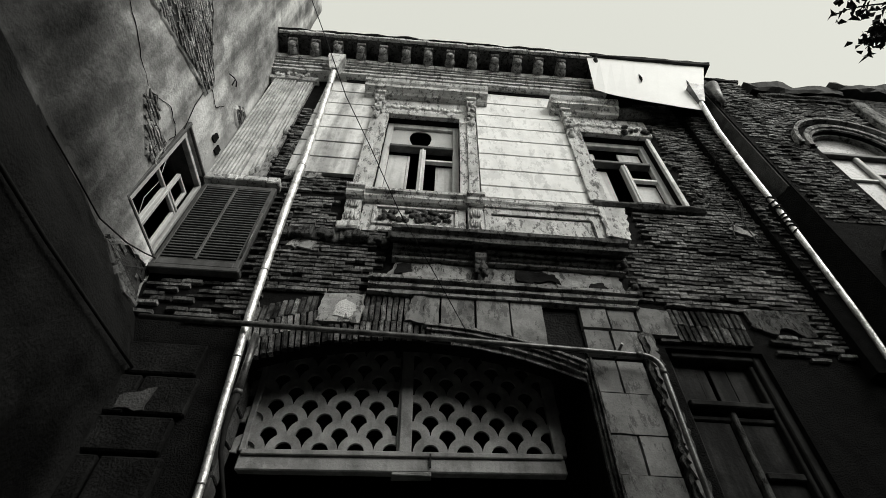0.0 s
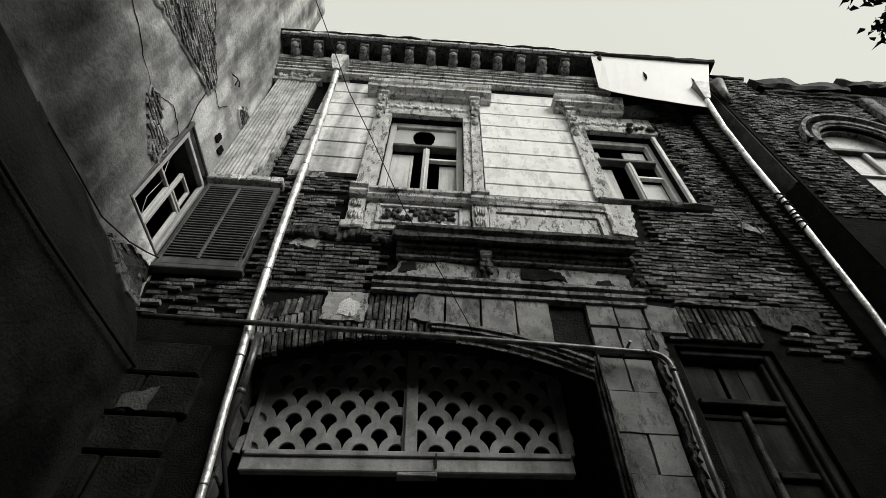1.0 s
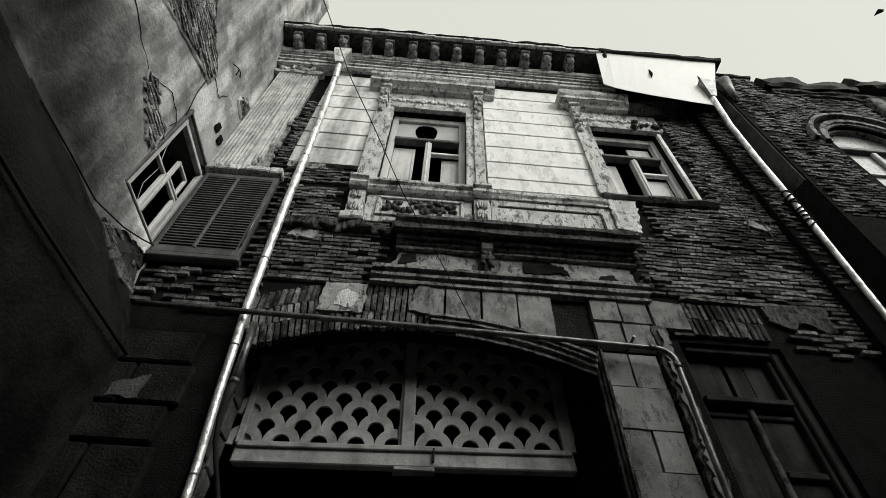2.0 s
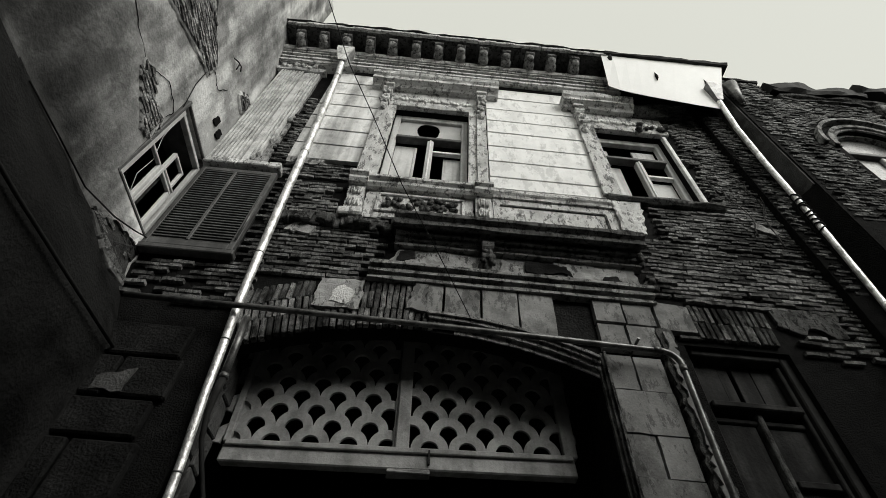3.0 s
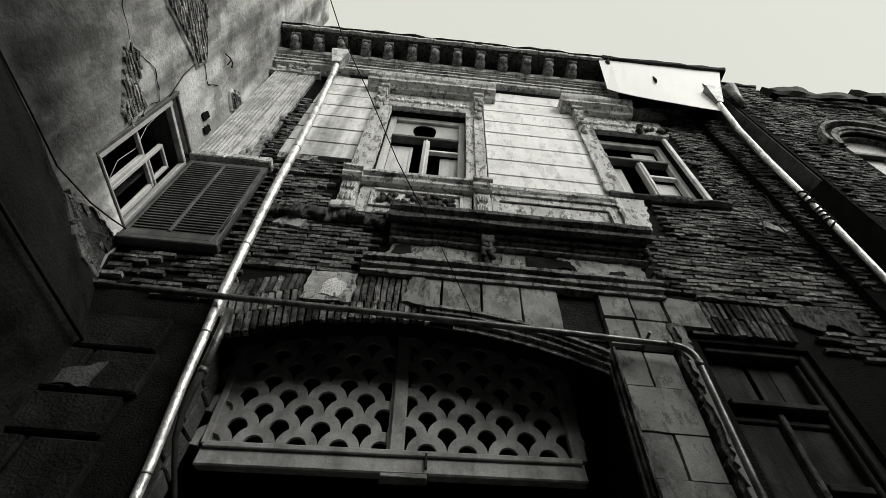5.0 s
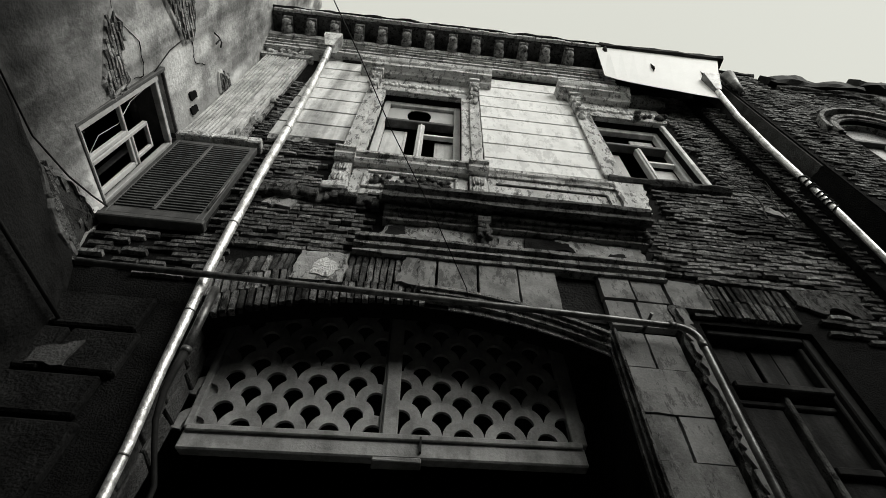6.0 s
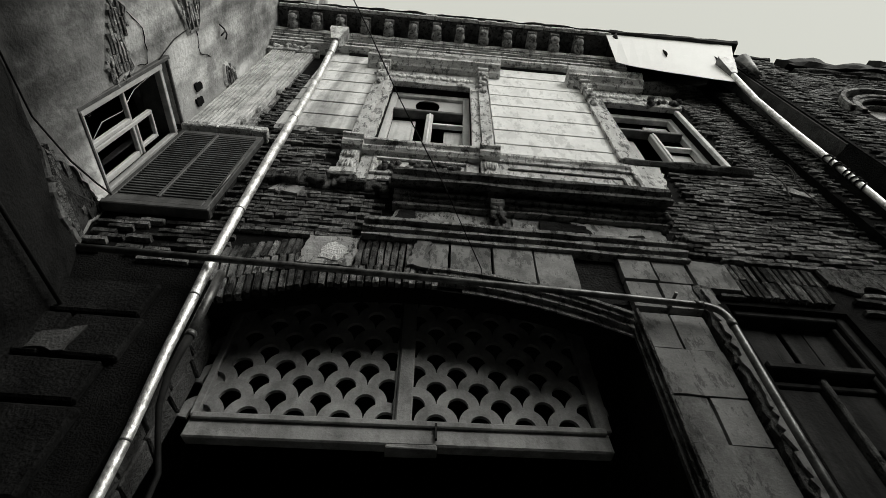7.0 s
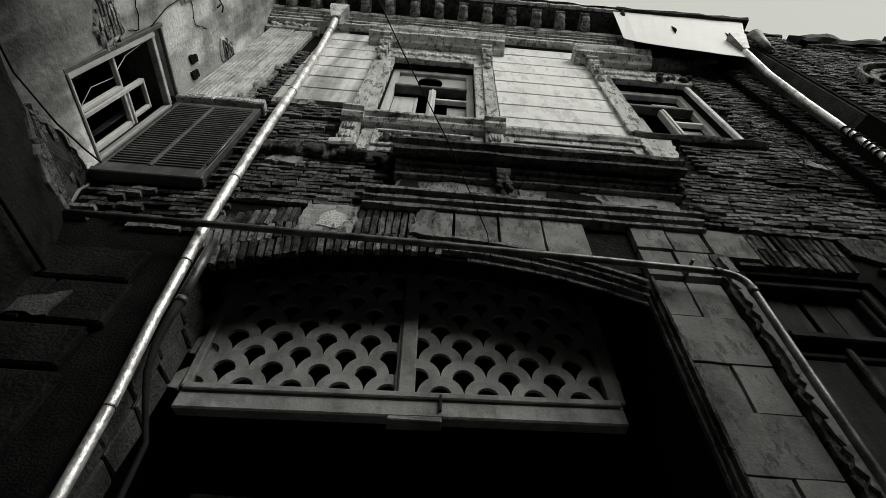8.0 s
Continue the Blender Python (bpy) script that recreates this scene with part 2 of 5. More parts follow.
W1 = (-0.36, 0.86, 7.12, 9.5)
W2 = (2.95, 4.10, 7.30, 9.38)
DOOR = (2.97, 4.0, 0.0, 4.85)
bm = holed(bmesh.new(), -3.0, 5.6, 0, 11.49, 0.035, 0.5, [(GX0, GX1, 0.0, 5.25), W1, W2, DOOR])
k = 24
for i in range(k):
    xa, xb = GX0 + (GX1 - GX0) * i / k, GX0 + (GX1 - GX0) * (i + 1) / k
    slab(bm, [(xa, arch_z(xa)), (xb, arch_z(xb)), (xb, 5.25), (xa, 5.25)], 0.035, 0.2)
box(bm, 5.0, 5.397, -0.10, 0.034, 4.6, 10.3)
slab_top = [(5.24, -0.102), (5.396, -0.102), (5.396, -0.47)]
low, top = ([bm.verts.new((x, y, z)) for x, y in slab_top] for z in (4.6, 7.42))
bm.faces.new(low)
bm.faces.new(top[::-1])
for i in range(3):
    bm.faces.new((low[i], top[i], top[(i + 1) % 3], low[(i + 1) % 3]))
wall_north = part("wall_north", bm, M_MORTAR)
tagged(wall_north, "decayed brick and stucco facade with rows of exposed bricks", "wall", kind="structure")

# passage and rooms behind the openings, coloured near-black in place of deep shade
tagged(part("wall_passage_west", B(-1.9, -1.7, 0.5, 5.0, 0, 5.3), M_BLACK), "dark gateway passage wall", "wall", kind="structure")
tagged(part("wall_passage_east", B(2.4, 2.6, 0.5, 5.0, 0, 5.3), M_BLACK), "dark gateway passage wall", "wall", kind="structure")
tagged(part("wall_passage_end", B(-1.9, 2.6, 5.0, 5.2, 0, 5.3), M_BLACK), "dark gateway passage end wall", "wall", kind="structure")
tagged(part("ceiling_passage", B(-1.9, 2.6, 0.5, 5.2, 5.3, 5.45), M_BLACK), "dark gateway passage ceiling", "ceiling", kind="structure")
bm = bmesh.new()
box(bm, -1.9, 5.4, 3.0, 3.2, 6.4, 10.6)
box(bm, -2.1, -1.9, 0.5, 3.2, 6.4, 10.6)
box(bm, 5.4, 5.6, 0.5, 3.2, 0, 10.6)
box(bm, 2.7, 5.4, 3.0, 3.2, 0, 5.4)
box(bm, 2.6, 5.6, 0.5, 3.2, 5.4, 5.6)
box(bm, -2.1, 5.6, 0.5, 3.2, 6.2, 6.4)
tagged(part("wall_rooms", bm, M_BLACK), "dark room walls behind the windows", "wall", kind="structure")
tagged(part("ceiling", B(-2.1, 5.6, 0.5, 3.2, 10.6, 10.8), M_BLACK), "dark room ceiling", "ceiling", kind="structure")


def left_x(z):
    """The old render of the neighbour's wall stands further out below."""
    if z < 4.2:
        return -2.12
    if z < 5.1:
        return -2.12 - (z - 4.2) / 0.9 * 0.40
    return -2.52 - 0.03 * (z - 5.1)


LW = (-0.84, -0.03, 5.6, 7.12)                   # window in the left wall: y0, y1, z0, z1
bm = bmesh.new()
ys = sorted({*(round(-8 + 0.1 * i, 3) for i in range(81)), 0.25, LW[0], LW[1]})
zs = sorted({*(round(0.25 * i, 3) for i in range(65)), *(round(4.6 + 0.04 * i, 3) for i in range(18)), LW[2], LW[3]})
gridv = {}
for y in ys:
    for z in zs:
        d = noise.noise(Vector((y * 0.9, z * 0.9, 3.0))) * 0.02 + noise.noise(Vector((y * 3, z * 3, 9.0))) * 0.008
        near = LW[0] - 0.05 < y < LW[1] + 0.05 and LW[2] - 0.05 < z < LW[3] + 0.05
        edge = noise.noise(Vector((y * 1.7, 2.0, 0))) * 0.12 if 4.7 < z < 5.3 else 0
        gridv[y, z] = bm.verts.new((left_x(z + edge) + (0 if near else d), y, z))
for ya, yb in zip(ys, ys[1:]):
    for za, zb in zip(zs, zs[1:]):
        if ya >= LW[0] - 1e-6 and yb <= LW[1] + 1e-6 and za >= LW[2] - 1e-6 and zb <= LW[3] + 1e-6:
            continue
        f = bm.faces.new((gridv[ya, za], gridv[yb, za], gridv[yb, zb], gridv[ya, zb]))
        f.smooth = True
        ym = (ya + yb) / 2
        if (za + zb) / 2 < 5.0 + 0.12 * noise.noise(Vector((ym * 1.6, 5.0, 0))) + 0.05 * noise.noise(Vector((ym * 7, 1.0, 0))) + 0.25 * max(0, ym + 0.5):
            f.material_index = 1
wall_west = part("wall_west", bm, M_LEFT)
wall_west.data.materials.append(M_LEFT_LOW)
sol = wall_west.modifiers.new("thickness", "SOLIDIFY")
sol.thickness, sol.offset = 0.45, 1.0
tagged(wall_west, "tall stained cement-rendered neighbouring wall with fallen plaster", "wall", kind="structure")
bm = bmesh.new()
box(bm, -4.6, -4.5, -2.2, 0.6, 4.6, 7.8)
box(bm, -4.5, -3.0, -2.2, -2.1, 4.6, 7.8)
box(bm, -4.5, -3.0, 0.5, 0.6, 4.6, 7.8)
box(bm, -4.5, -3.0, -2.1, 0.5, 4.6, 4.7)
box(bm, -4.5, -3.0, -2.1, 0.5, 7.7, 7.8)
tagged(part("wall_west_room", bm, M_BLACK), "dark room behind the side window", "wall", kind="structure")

# neighbour to the east: a brick front standing half a metre forward
RY = -0.48
RW = (6.45, 7.75, 6.7, 8.62)
bm = holed(bmesh.new(), 5.4, 12.0, 0, 10.66, RY, 0.1, [(RW[0], RW[1], RW[2], 9.7)])
box(bm, 5.4, 6.26, RY, 0.1, 10.66, 11.08)
for i in range(20):
    xa, xb = RW[0] + (RW[1] - RW[0]) * i / 20, RW[0] + (RW[1] - RW[0]) * (i + 1) / 20
    c, r = (RW[0] + RW[1]) / 2, (RW[1] - RW[0]) / 2
    za, zb = (RW[3] + math.sqrt(max(r * r - (x - c) ** 2, 0)) for x in (xa, xb))
    slab(bm, [(xa, za), (xb, zb), (xb, 9.7), (xa, 9.7)], RY, 0.1)
wall_east = part("wall_east", bm, M_MORTAR)
tagged(wall_east, "dark neighbouring brick front with an arched window", "wall", kind="structure")
bm = bmesh.new()
box(bm, 5.6, 12.0, 1.6, 1.8, 5, 11)
tagged(part("wall_east_room", bm, M_BLACK), "dark room wall behind the arched window", "wall", kind="structure")

# unseen walls added behind and beside the camera to cut light on the facade
tagged(part("wall_south", B(-3.0, 10.8, -8.5, -8.0, 0, 8.6), M_DARKWALL), "plain dark unseen wall added to block low light", "wall", kind="structure")
tagged(part("wall_side", B(10.4, 10.8, -8.0, -1.0, 0, 9.5), M_DARKWALL), "plain dark unseen side wall added to block light", "wall", kind="structure")

# ---- stucco of the facade ----
JOINTS = [7.24, 7.54, 7.98, 8.44, 8.90, 9.34, 9.80, 10.28, 10.74, 11.14]


def courses(x0, x1, zlo, m):
    """Flat stucco courses with open joints between them."""
    for a, b in zip(JOINTS, JOINTS[1:]):
        if b <= zlo:
            continue
        za = max(a, zlo)
        t = bmesh.new()
        pts = [(x0, za + 0.02), (x1, za + 0.02), (x1, b - 0.02), (x0, b - 0.02)]
        slab(t, ragged(pts, 0.09, 0.004), -0.025 - rnd.uniform(0, 0.006), 0.035)
        part("stucco_course", t, m, wall_north)


courses(-1.62, -0.6, 7.54, M_FIELD_RUN)
courses(1.16, 2.72, 7.24, M_FIELD)
courses(2.72, 2.96, 9.8, M_FIELD)

cornice = thing("cornice", "weathered moulded stucco cornice with carved modillions", "cornice")
prof = [(0.03, 10.80), (-0.17, 10.79), (-0.17, 10.86), (-0.05, 10.87), (-0.05, 10.895), (-0.19, 10.90), (-0.19, 10.96), (-0.06, 10.97), (-0.06, 10.99), (-0.22, 11.0), (-0.22, 11.04), (-0.08, 11.05), (-0.08, 11.07), (-0.24, 11.08), (-0.24, 11.11), (-0.12, 11.115), (-0.12, 11.125), (-0.26, 11.13), (-0.28, 11.23), (-0.03, 11.25), (0.03, 11.26)]
part("moulding", prism(bmesh.new(), prof, -2.72, 3.70, 0.05, 0.012), M_TRIM, cornice)
# soffit and the band behind the modillions carry their shade as dark colour
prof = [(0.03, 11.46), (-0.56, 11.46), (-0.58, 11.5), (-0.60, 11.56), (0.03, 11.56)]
part("soffit_slab", prism(bmesh.new(), prof, -2.72, 3.40, 0.04, 0.04), M_TRIM_DARK, cornice, "crumbling soffit, coloured dark for shade")
part("frieze_band", B(-2.72, 3.40, -0.045, 0.03, 11.262, 11.455), M_TRIM_DARK, cornice, "band coloured with the shade between the modillions")
# dark strip stands in for the shadow the lowest moulding casts
part("bare_band", B(-1.28, 3.66, -0.05, 0.03, 10.70, 10.785), M_DARKWALL, cornice, "dark strip painted as the shadow under the lowest moulding")
for i in range(34):
    x = -2.7 + 0.18 * i + rnd.uniform(-0.03, 0.03)
    t = bmesh.new()
    slab(t, ragged([(x, 11.47), (x + 0.21, 11.47 + rnd.uniform(-0.01, 0.03)), (x + 0.21, 11.555), (x, 11.555)], 0.04, 0.012), -0.625 - rnd.uniform(0, 0.02), -0.58)
    part("stucco_edge", t, M_TRIM, cornice, "crumbling pale edge")
prof = [(0.03, 11.565), (-0.66, 11.565), (-0.66, 11.585), (0.03, 11.66)]
part("eaves_tin", prism(bmesh.new(), prof, -2.75, 3.46, 0.12, 0.035), M_TIN_DARK, cornice, "dark rusted tin eaves edge")
bm = bmesh.new()
blob(bm, (3.50, -0.35, 11.42), (0.08, 0.3, 0.16), 2)
part("torn_end", bm, M_TIN_DARK, cornice)
bm = bmesh.new()
box(bm, -0.085, 0.085, -0.54, -0.06, -0.03, 0.055, 0.012)
blob(bm, (0, -0.46, -0.09), (0.085, 0.07, 0.11), 2)
blob(bm, (0, -0.33, -0.12), (0.10, 0.12, 0.10), 2)
blob(bm, (0, -0.2, -0.13), (0.08, 0.12, 0.07), 2)
mod_mesh = mesh_of("modillion", bm, M_TRIM_MID)
for i in range(13):
    ob = new("modillion", mod_mesh)
    ob.parent = cornice
    ob.location = (-2.4 + 0.437 * i + rnd.uniform(-0.01, 0.01), rnd.uniform(-0.01, 0.015), 11.4 + rnd.uniform(-0.008, 0.003))
    ob.rotation_euler = (0, rnd.uniform(-0.05, 0.05), 0)

# sheet-metal stretch of eaves beside the cornice
eaves = thing("eaves_sheet", "white sheet-metal eaves lining under a dark roof edge", "eaves")
bm = bmesh.new()
k = 10
lo, hi = [], []
for i in range(k + 1):
    x = 3.34 + (5.7 - 3.34) * i / k
    d = noise.noise(Vector((x * 2.2, 0, 0))) * 0.03
    lo.append(bm.verts.new((3.32 + (5.15 - 3.32) * i / k, -0.40 + d * 0.2, 10.42 - 0.55 * (i / k) ** 0.6)))
    hi.append(bm.verts.new((x, -0.60 + d * 0.2, 11.5)))
for i in range(k):
    bm.faces.new((lo[i], lo[i + 1], hi[i + 1], hi[i]))
sheet = part("lining", bm, M_SHEET, eaves)
s = sheet.modifiers.new("thickness", "SOLIDIFY")
s.thickness = 0.008
prof = [(0.05, 11.50), (-0.66, 11.50), (-0.68, 11.55), (0.05, 11.62)]
part("roof_edge", prism(bmesh.new(), prof, 3.4, 5.8, 0.15, 0.03), M_TIN_DARK, eaves, "dark rusted roof edge")
# tears are black strips on the sheet that imitate the shade inside
for x, z, h in ((4.25, 10.85, 0.15), (5.15, 10.75, 0.16)):
    t = bmesh.new()
    ys_ = -0.40 - 0.20 * (z - 10.0) / 1.5
    slab(t, [(x, z - h), (x + 0.028, z - 0.03), (x + 0.012, z + h), (x - 0.01, z)], ys_ - 0.035, ys_ + 0.02)
    part("tear", t, M_VOID, eaves, "black strip painted as the shade of a torn slit")

# pilaster in the corner, its ribs partly fallen
pil = thing("corner_pilaster", "ribbed stucco pilaster with broken leaf capital", "pilaster")
# shaft darker than its ribs, which puts groove shade into the colour
part("shaft", B(-2.62, -1.86, 0.0, 0.035, 7.24, 10.6), M_TRIM_MID, pil)
part("smooth_band", B(-2.155, -2.075, -0.05, 0.0, 7.26, 10.5), M_RIB, pil)
for i in range(8):
    x = -2.58 + i * 0.052
    part("rib", prism(bmesh.new(), [(0.0, 7.26), (-0.06, 7.26), (-0.06, 10.55), (0.0, 10.55)], x, x + 0.03), M_RIB, pil)
for i in range(4):
    x = -2.06 + i * 0.052
    t = bmesh.new()
    z0 = (7.4, 7.5, 7.9, 8.6)[i]
    slab(t, ragged([(x, z0), (x + 0.03, z0 + 0.05), (x + 0.03, 10.5), (x, 10.5)], 0.12, 0.006), -0.06, 0.0)
    part("rib", t, M_RIB, pil)
bm = bmesh.new()
prism(bm, [(0.03, 10.56), (-0.08, 10.56), (-0.10, 10.62), (0.03, 10.62)], -2.68, -1.78, 0.06, 0.015)
prism(bm, [(0.03, 10.78), (-0.14, 10.78), (-0.16, 10.81), (0.03, 10.81)], -2.70, -1.72, 0.06, 0.02)
for i in range(26):
    blob(bm, (rnd.uniform(-2.6, -1.8), rnd.uniform(-0.1, -0.04), rnd.uniform(10.63, 10.77)), (rnd.uniform(0.03, 0.07), 0.05, rnd.uniform(0.03, 0.06)), 1, rnd.uniform(-1, 1))
part("capital", bm, M_TRIM, pil, "broken carved leaf capital")


def console(bm, x, z0, z1, y=-0.03, w=0.15):
    """A scrolled bracket with a leaf under it."""
    h = z1 - z0
    box(bm, x - w / 2 - 0.015, x + w / 2 + 0.015, y - 0.17, y + 0.03, z1 - 0.07, z1, 0.01)
    for zz, r in ((z1 - 0.2, 0.095), (z0 + h * 0.36, 0.06)):
        k = [bmesh.ops.create_cone(bm, cap_ends=True, segments=14, radius1=r, radius2=r, depth=w, matrix=Matrix.Translation((x, y - 0.07, zz)) @ Matrix.Rotation(math.pi / 2, 4, "Y"))]
    prism(bm, [(y + 0.03, z1 - 0.1), (y - 0.14, z1 - 0.12), (y - 0.09, z0 + h * 0.4), (y - 0.05, z0 + h * 0.15), (y + 0.03, z0 + h * 0.1)], x - w / 2 + 0.02, x + w / 2 - 0.02)
    for i in range(9):
        blob(bm, (x + rnd.uniform(-w / 2.4, w / 2.4), y - 0.1 - rnd.uniform(0, 0.04), z0 + h * rnd.uniform(0.08, 0.85)), (0.035, 0.03, 0.05), 1, rnd.uniform(-0.6, 0.6))
    blob(bm, (x, y - 0.06, z0 + 0.06), (w * 0.36, 0.05, 0.11), 2)


def surround(name, o, hood_x, label):
    """Architrave, frieze, brackets and hood of an upper window with the opening o."""
    x0, x1, z0, z1 = o
    th = thing(name, label, "window surround", "stucco window surrounds")
    for s, xa in ((-1, x0), (1, x1)):
        if name == "window_surround" or s < 0:
            a, b = sorted((xa, xa + s * 0.12))
            t = bmesh.new()
            slab(t, ragged([(a, z0), (b, z0), (b, z1 + 0.02), (a, z1 + 0.02)], 0.1, 0.004), -0.05, 0.035)
            part("architrave", t, M_TRIM, th)
            a, b = sorted((xa + s * 0.12, xa + s * 0.27))
            t = bmesh.new()
            slab(t, ragged([(a, z0), (b, z0), (b, z1 - 0.1), (a, z1 - 0.1)], 0.1, 0.005), -0.08, 0.035)
            part("pilaster_strip", t, M_TRIM, th)
            t = bmesh.new()
            console(t, xa + s * 0.2, z1 - 0.25, z1 + 0.62)
            part("bracket", t, M_TRIM, th, "carved scroll bracket")
    part("lintel_moulding", prism(bmesh.new(), [(0.035, z1 + 0.02), (-0.05, z1 + 0.02), (-0.07, z1 + 0.1), (-0.04, z1 + 0.14), (0.035, z1 + 0.14)], x0 - 0.12, x1 + 0.12, 0.08, 0.012), M_TRIM, th)
    part("frieze", B(x0 - 0.13, x1 + 0.13, -0.03, 0.035, z1 + 0.145, z1 + 0.62), M_TRIM, th)
    t = bmesh.new()
    n = int((x1 - x0 + 0.1) / 0.055)
    for i in range(n):
        x = x0 - 0.03 + 0.055 * i
        blob(t, (x, -0.04, z1 + 0.31 + 0.03 * math.sin(i * 1.9)), (0.034, 0.03, 0.045), 1, i * 1.3)
        if i % 3 == 0:
            blob(t, (x, -0.045, z1 + 0.31 - 0.03 * math.sin(i * 1.9)), (0.05, 0.025, 0.022), 1, i)
    part("relief", t, M_FIELD, th, "carved garland relief")
    hx0, hx1 = hood_x
    pr = [(0.035, z1 + 0.62), (-0.12, z1 + 0.62), (-0.15, z1 + 0.66), (-0.24, z1 + 0.70), (-0.24, z1 + 0.78), (-0.28, z1 + 0.82), (-0.30, z1 + 0.9), (0.035, z1 + 0.95)]
    part("hood", prism(bmesh.new(), pr, hx0, hx1, 0.08, 0.018), M_TRIM, th)
    return th


s1 = surround("window_surround", W1, (-0.86, 1.36), "stucco window surround with scroll brackets and moulded hood")
s2 = surround("window_surround_broken", W2, (2.5, 3.75), "broken stucco window surround with half-fallen hood")
bm = prism(bmesh.new(), [(0.035, 10.0), (-0.1, 10.0), (-0.2, 10.07), (-0.2, 10.18), (0.035, 10.2)], 3.75, 4.35, 0.05, 0.05)
part("broken_hood", bm, M_TRIM_DARK, s2, "crumbled sooty remains of the hood")
for i in range(14):
    part("fragment", blob(bmesh.new(), (rnd.uniform(3.6, 4.3), rnd.uniform(-0.12, -0.02), rnd.uniform(9.42, 9.6)), (0.07, 0.05, 0.04), 1, rnd.uniform(-1, 1)), M_TRIM_DARK, s2)
bm = bmesh.new()
for i in range(10):
    box(bm, 3.5 + 0.07 * i, 3.56 + 0.07 * i, -0.03, 0.035, 9.42, 9.56, 0.006, 0.01)
part("lintel_bricks", bm, M_BRICK_LOOSE, s2, "exposed brick lintel")


def casement(name, o, label, hole=False):
    """An upper window: frame, transom, mullion, boards behind and open dark gaps."""
    x0, x1, z0, z1 = o
    y = 0.12
    th = thing(name, label, "window", "upper windows")
    for a, b in ((x0, x0 + 0.1), (x1 - 0.1, x1)):
        part("frame_post", B(a, b, y, y + 0.09, z0, z1, bev=0.008), M_WHITEWOOD, th)
    part("frame_head", B(x0 + 0.1, x1 - 0.1, y, y + 0.09, z1 - 0.13, z1, bev=0.008), M_WHITEWOOD, th)
    zt = z0 + (z1 - z0) * 0.64
    part("sill", B(x0 + 0.1, x1 - 0.1, y, y + 0.1, z0, z0 + 0.06, bev=0.008), M_GREYWOOD, th)
    part("transom", B(x0 + 0.1, x1 - 0.1, y - 0.05, y + 0.08, zt, zt + 0.07, bev=0.01), M_DARKWOOD, th, "dark transom bar")
    c = (x0 + x1) / 2 + 0.03
    part("mullion", B(c - 0.05, c + 0.05, y - 0.02, y + 0.08, z0 + 0.06, zt, bev=0.01), M_WHITEWOOD, th)
    part("mullion_bead", B(c - 0.012, c + 0.012, y - 0.035, y - 0.02, z0 + 0.06, zt, bev=0.004), M_GREYWOOD, th)
    return th, c, zt, y


win1, c1, zt1, yw = casement("casement_window", W1, "old white casement window with boarded panes and broken transom light")
x0, x1, z0, z1 = W1
part("board", B(x0 + 0.1, x0 + 0.40, yw + 0.1, yw + 0.13, z0 + 0.06, zt1 - 0.04, bev=0.004), M_WHITEWOOD, win1, "whitewashed board")
part("board", B(x0 + 0.404, x0 + 0.44, yw + 0.09, yw + 0.13, z0 + 0.06, zt1 - 0.06, bev=0.004), M_WHITEWOOD, win1)
part("board", B(c1 + 0.22, x1 - 0.1, yw + 0.1, yw + 0.13, z0 + 0.06, zt1 - 0.32, bev=0.004), M_WHITEWOOD, win1, "whitewashed board")
part("sash_rail", B(c1 + 0.05, x1 - 0.1, yw, yw + 0.07, zt1 - 0.32, zt1 - 0.27, bev=0.006), M_GREYWOOD, win1)
for xk in (x0 + 0.36, c1 + 0.27):
    t = bmesh.new()
    bmesh.ops.create_icosphere(t, subdivisions=1, radius=0.018, matrix=Matrix.Translation((xk, yw + 0.09, z0 + 0.5)))
    part("knob", t, M_CABLE, win1, "dark knob")
# transom light with a round hole knocked out of the painted pane
bm = bmesh.new()
pane_x0, pane_x1, pz0, pz1 = x0 + 0.1, x1 - 0.1, zt1 + 0.07, z1 - 0.13
cx, cz, r = c1 - 0.06, (pz0 + pz1) / 2 + 0.02, (pz1 - pz0) * 0.46
ring_i, ring_o = [], []
n = 40
for i in range(n):
    t = 2 * math.pi * i / n
    rr = r * (1 + 0.07 * math.sin(3 * t) + rnd.uniform(-0.03, 0.03))
    ring_i.append((cx + rr * 0.6 * math.cos(t), cz + rr * math.sin(t)))
    dx, dz = math.cos(t), math.sin(t)
    sc = min(((pane_x1 - cx) / dx if dx > 1e-6 else 1e9), ((pane_x0 - cx) / dx if dx < -1e-6 else 1e9), ((pz1 - cz) / dz if dz > 1e-6 else 1e9), ((pz0 - cz) / dz if dz < -1e-6 else 1e9))
    ring_o.append((cx + dx * sc, cz + dz * sc))
for yy in (yw + 0.05, yw + 0.058):
    vi = [bm.verts.new((x, yy, z)) for x, z in ring_i]
    vo = [bm.verts.new((x, yy, z)) for x, z in ring_o]
    for i in range(n):
        bm.faces.new((vi[i], vi[(i + 1) % n], vo[(i + 1) % n], vo[i]))
part("broken_pane", bm, M_DUSTPANE, win1, "painted transom pane with a hole broken through")

win2, c2, zt2, yw = casement("casement_window_open", W2, "old white casement window with dark open gaps and boards")
x0, x1, z0, z1 = W2
part("board", B(x0 + 0.1, x0 + 0.34, yw + 0.1, yw + 0.13, z0 + 0.06, zt2 - 0.05, bev=0.004), M_WHITEWOOD, win2, "whitewashed board")
part("board", B(c2 + 0.12, x1 - 0.1, yw + 0.1, yw + 0.13, z0 + 0.06, zt2 - 0.42, bev=0.004), M_WHITEWOOD, win2, "whitewashed board")
part("board", B(c2 + 0.05, x1 - 0.12, yw + 0.1, yw + 0.13, zt2 + 0.12, z1 - 0.2, bev=0.004), M_WHITEWOOD, win2)
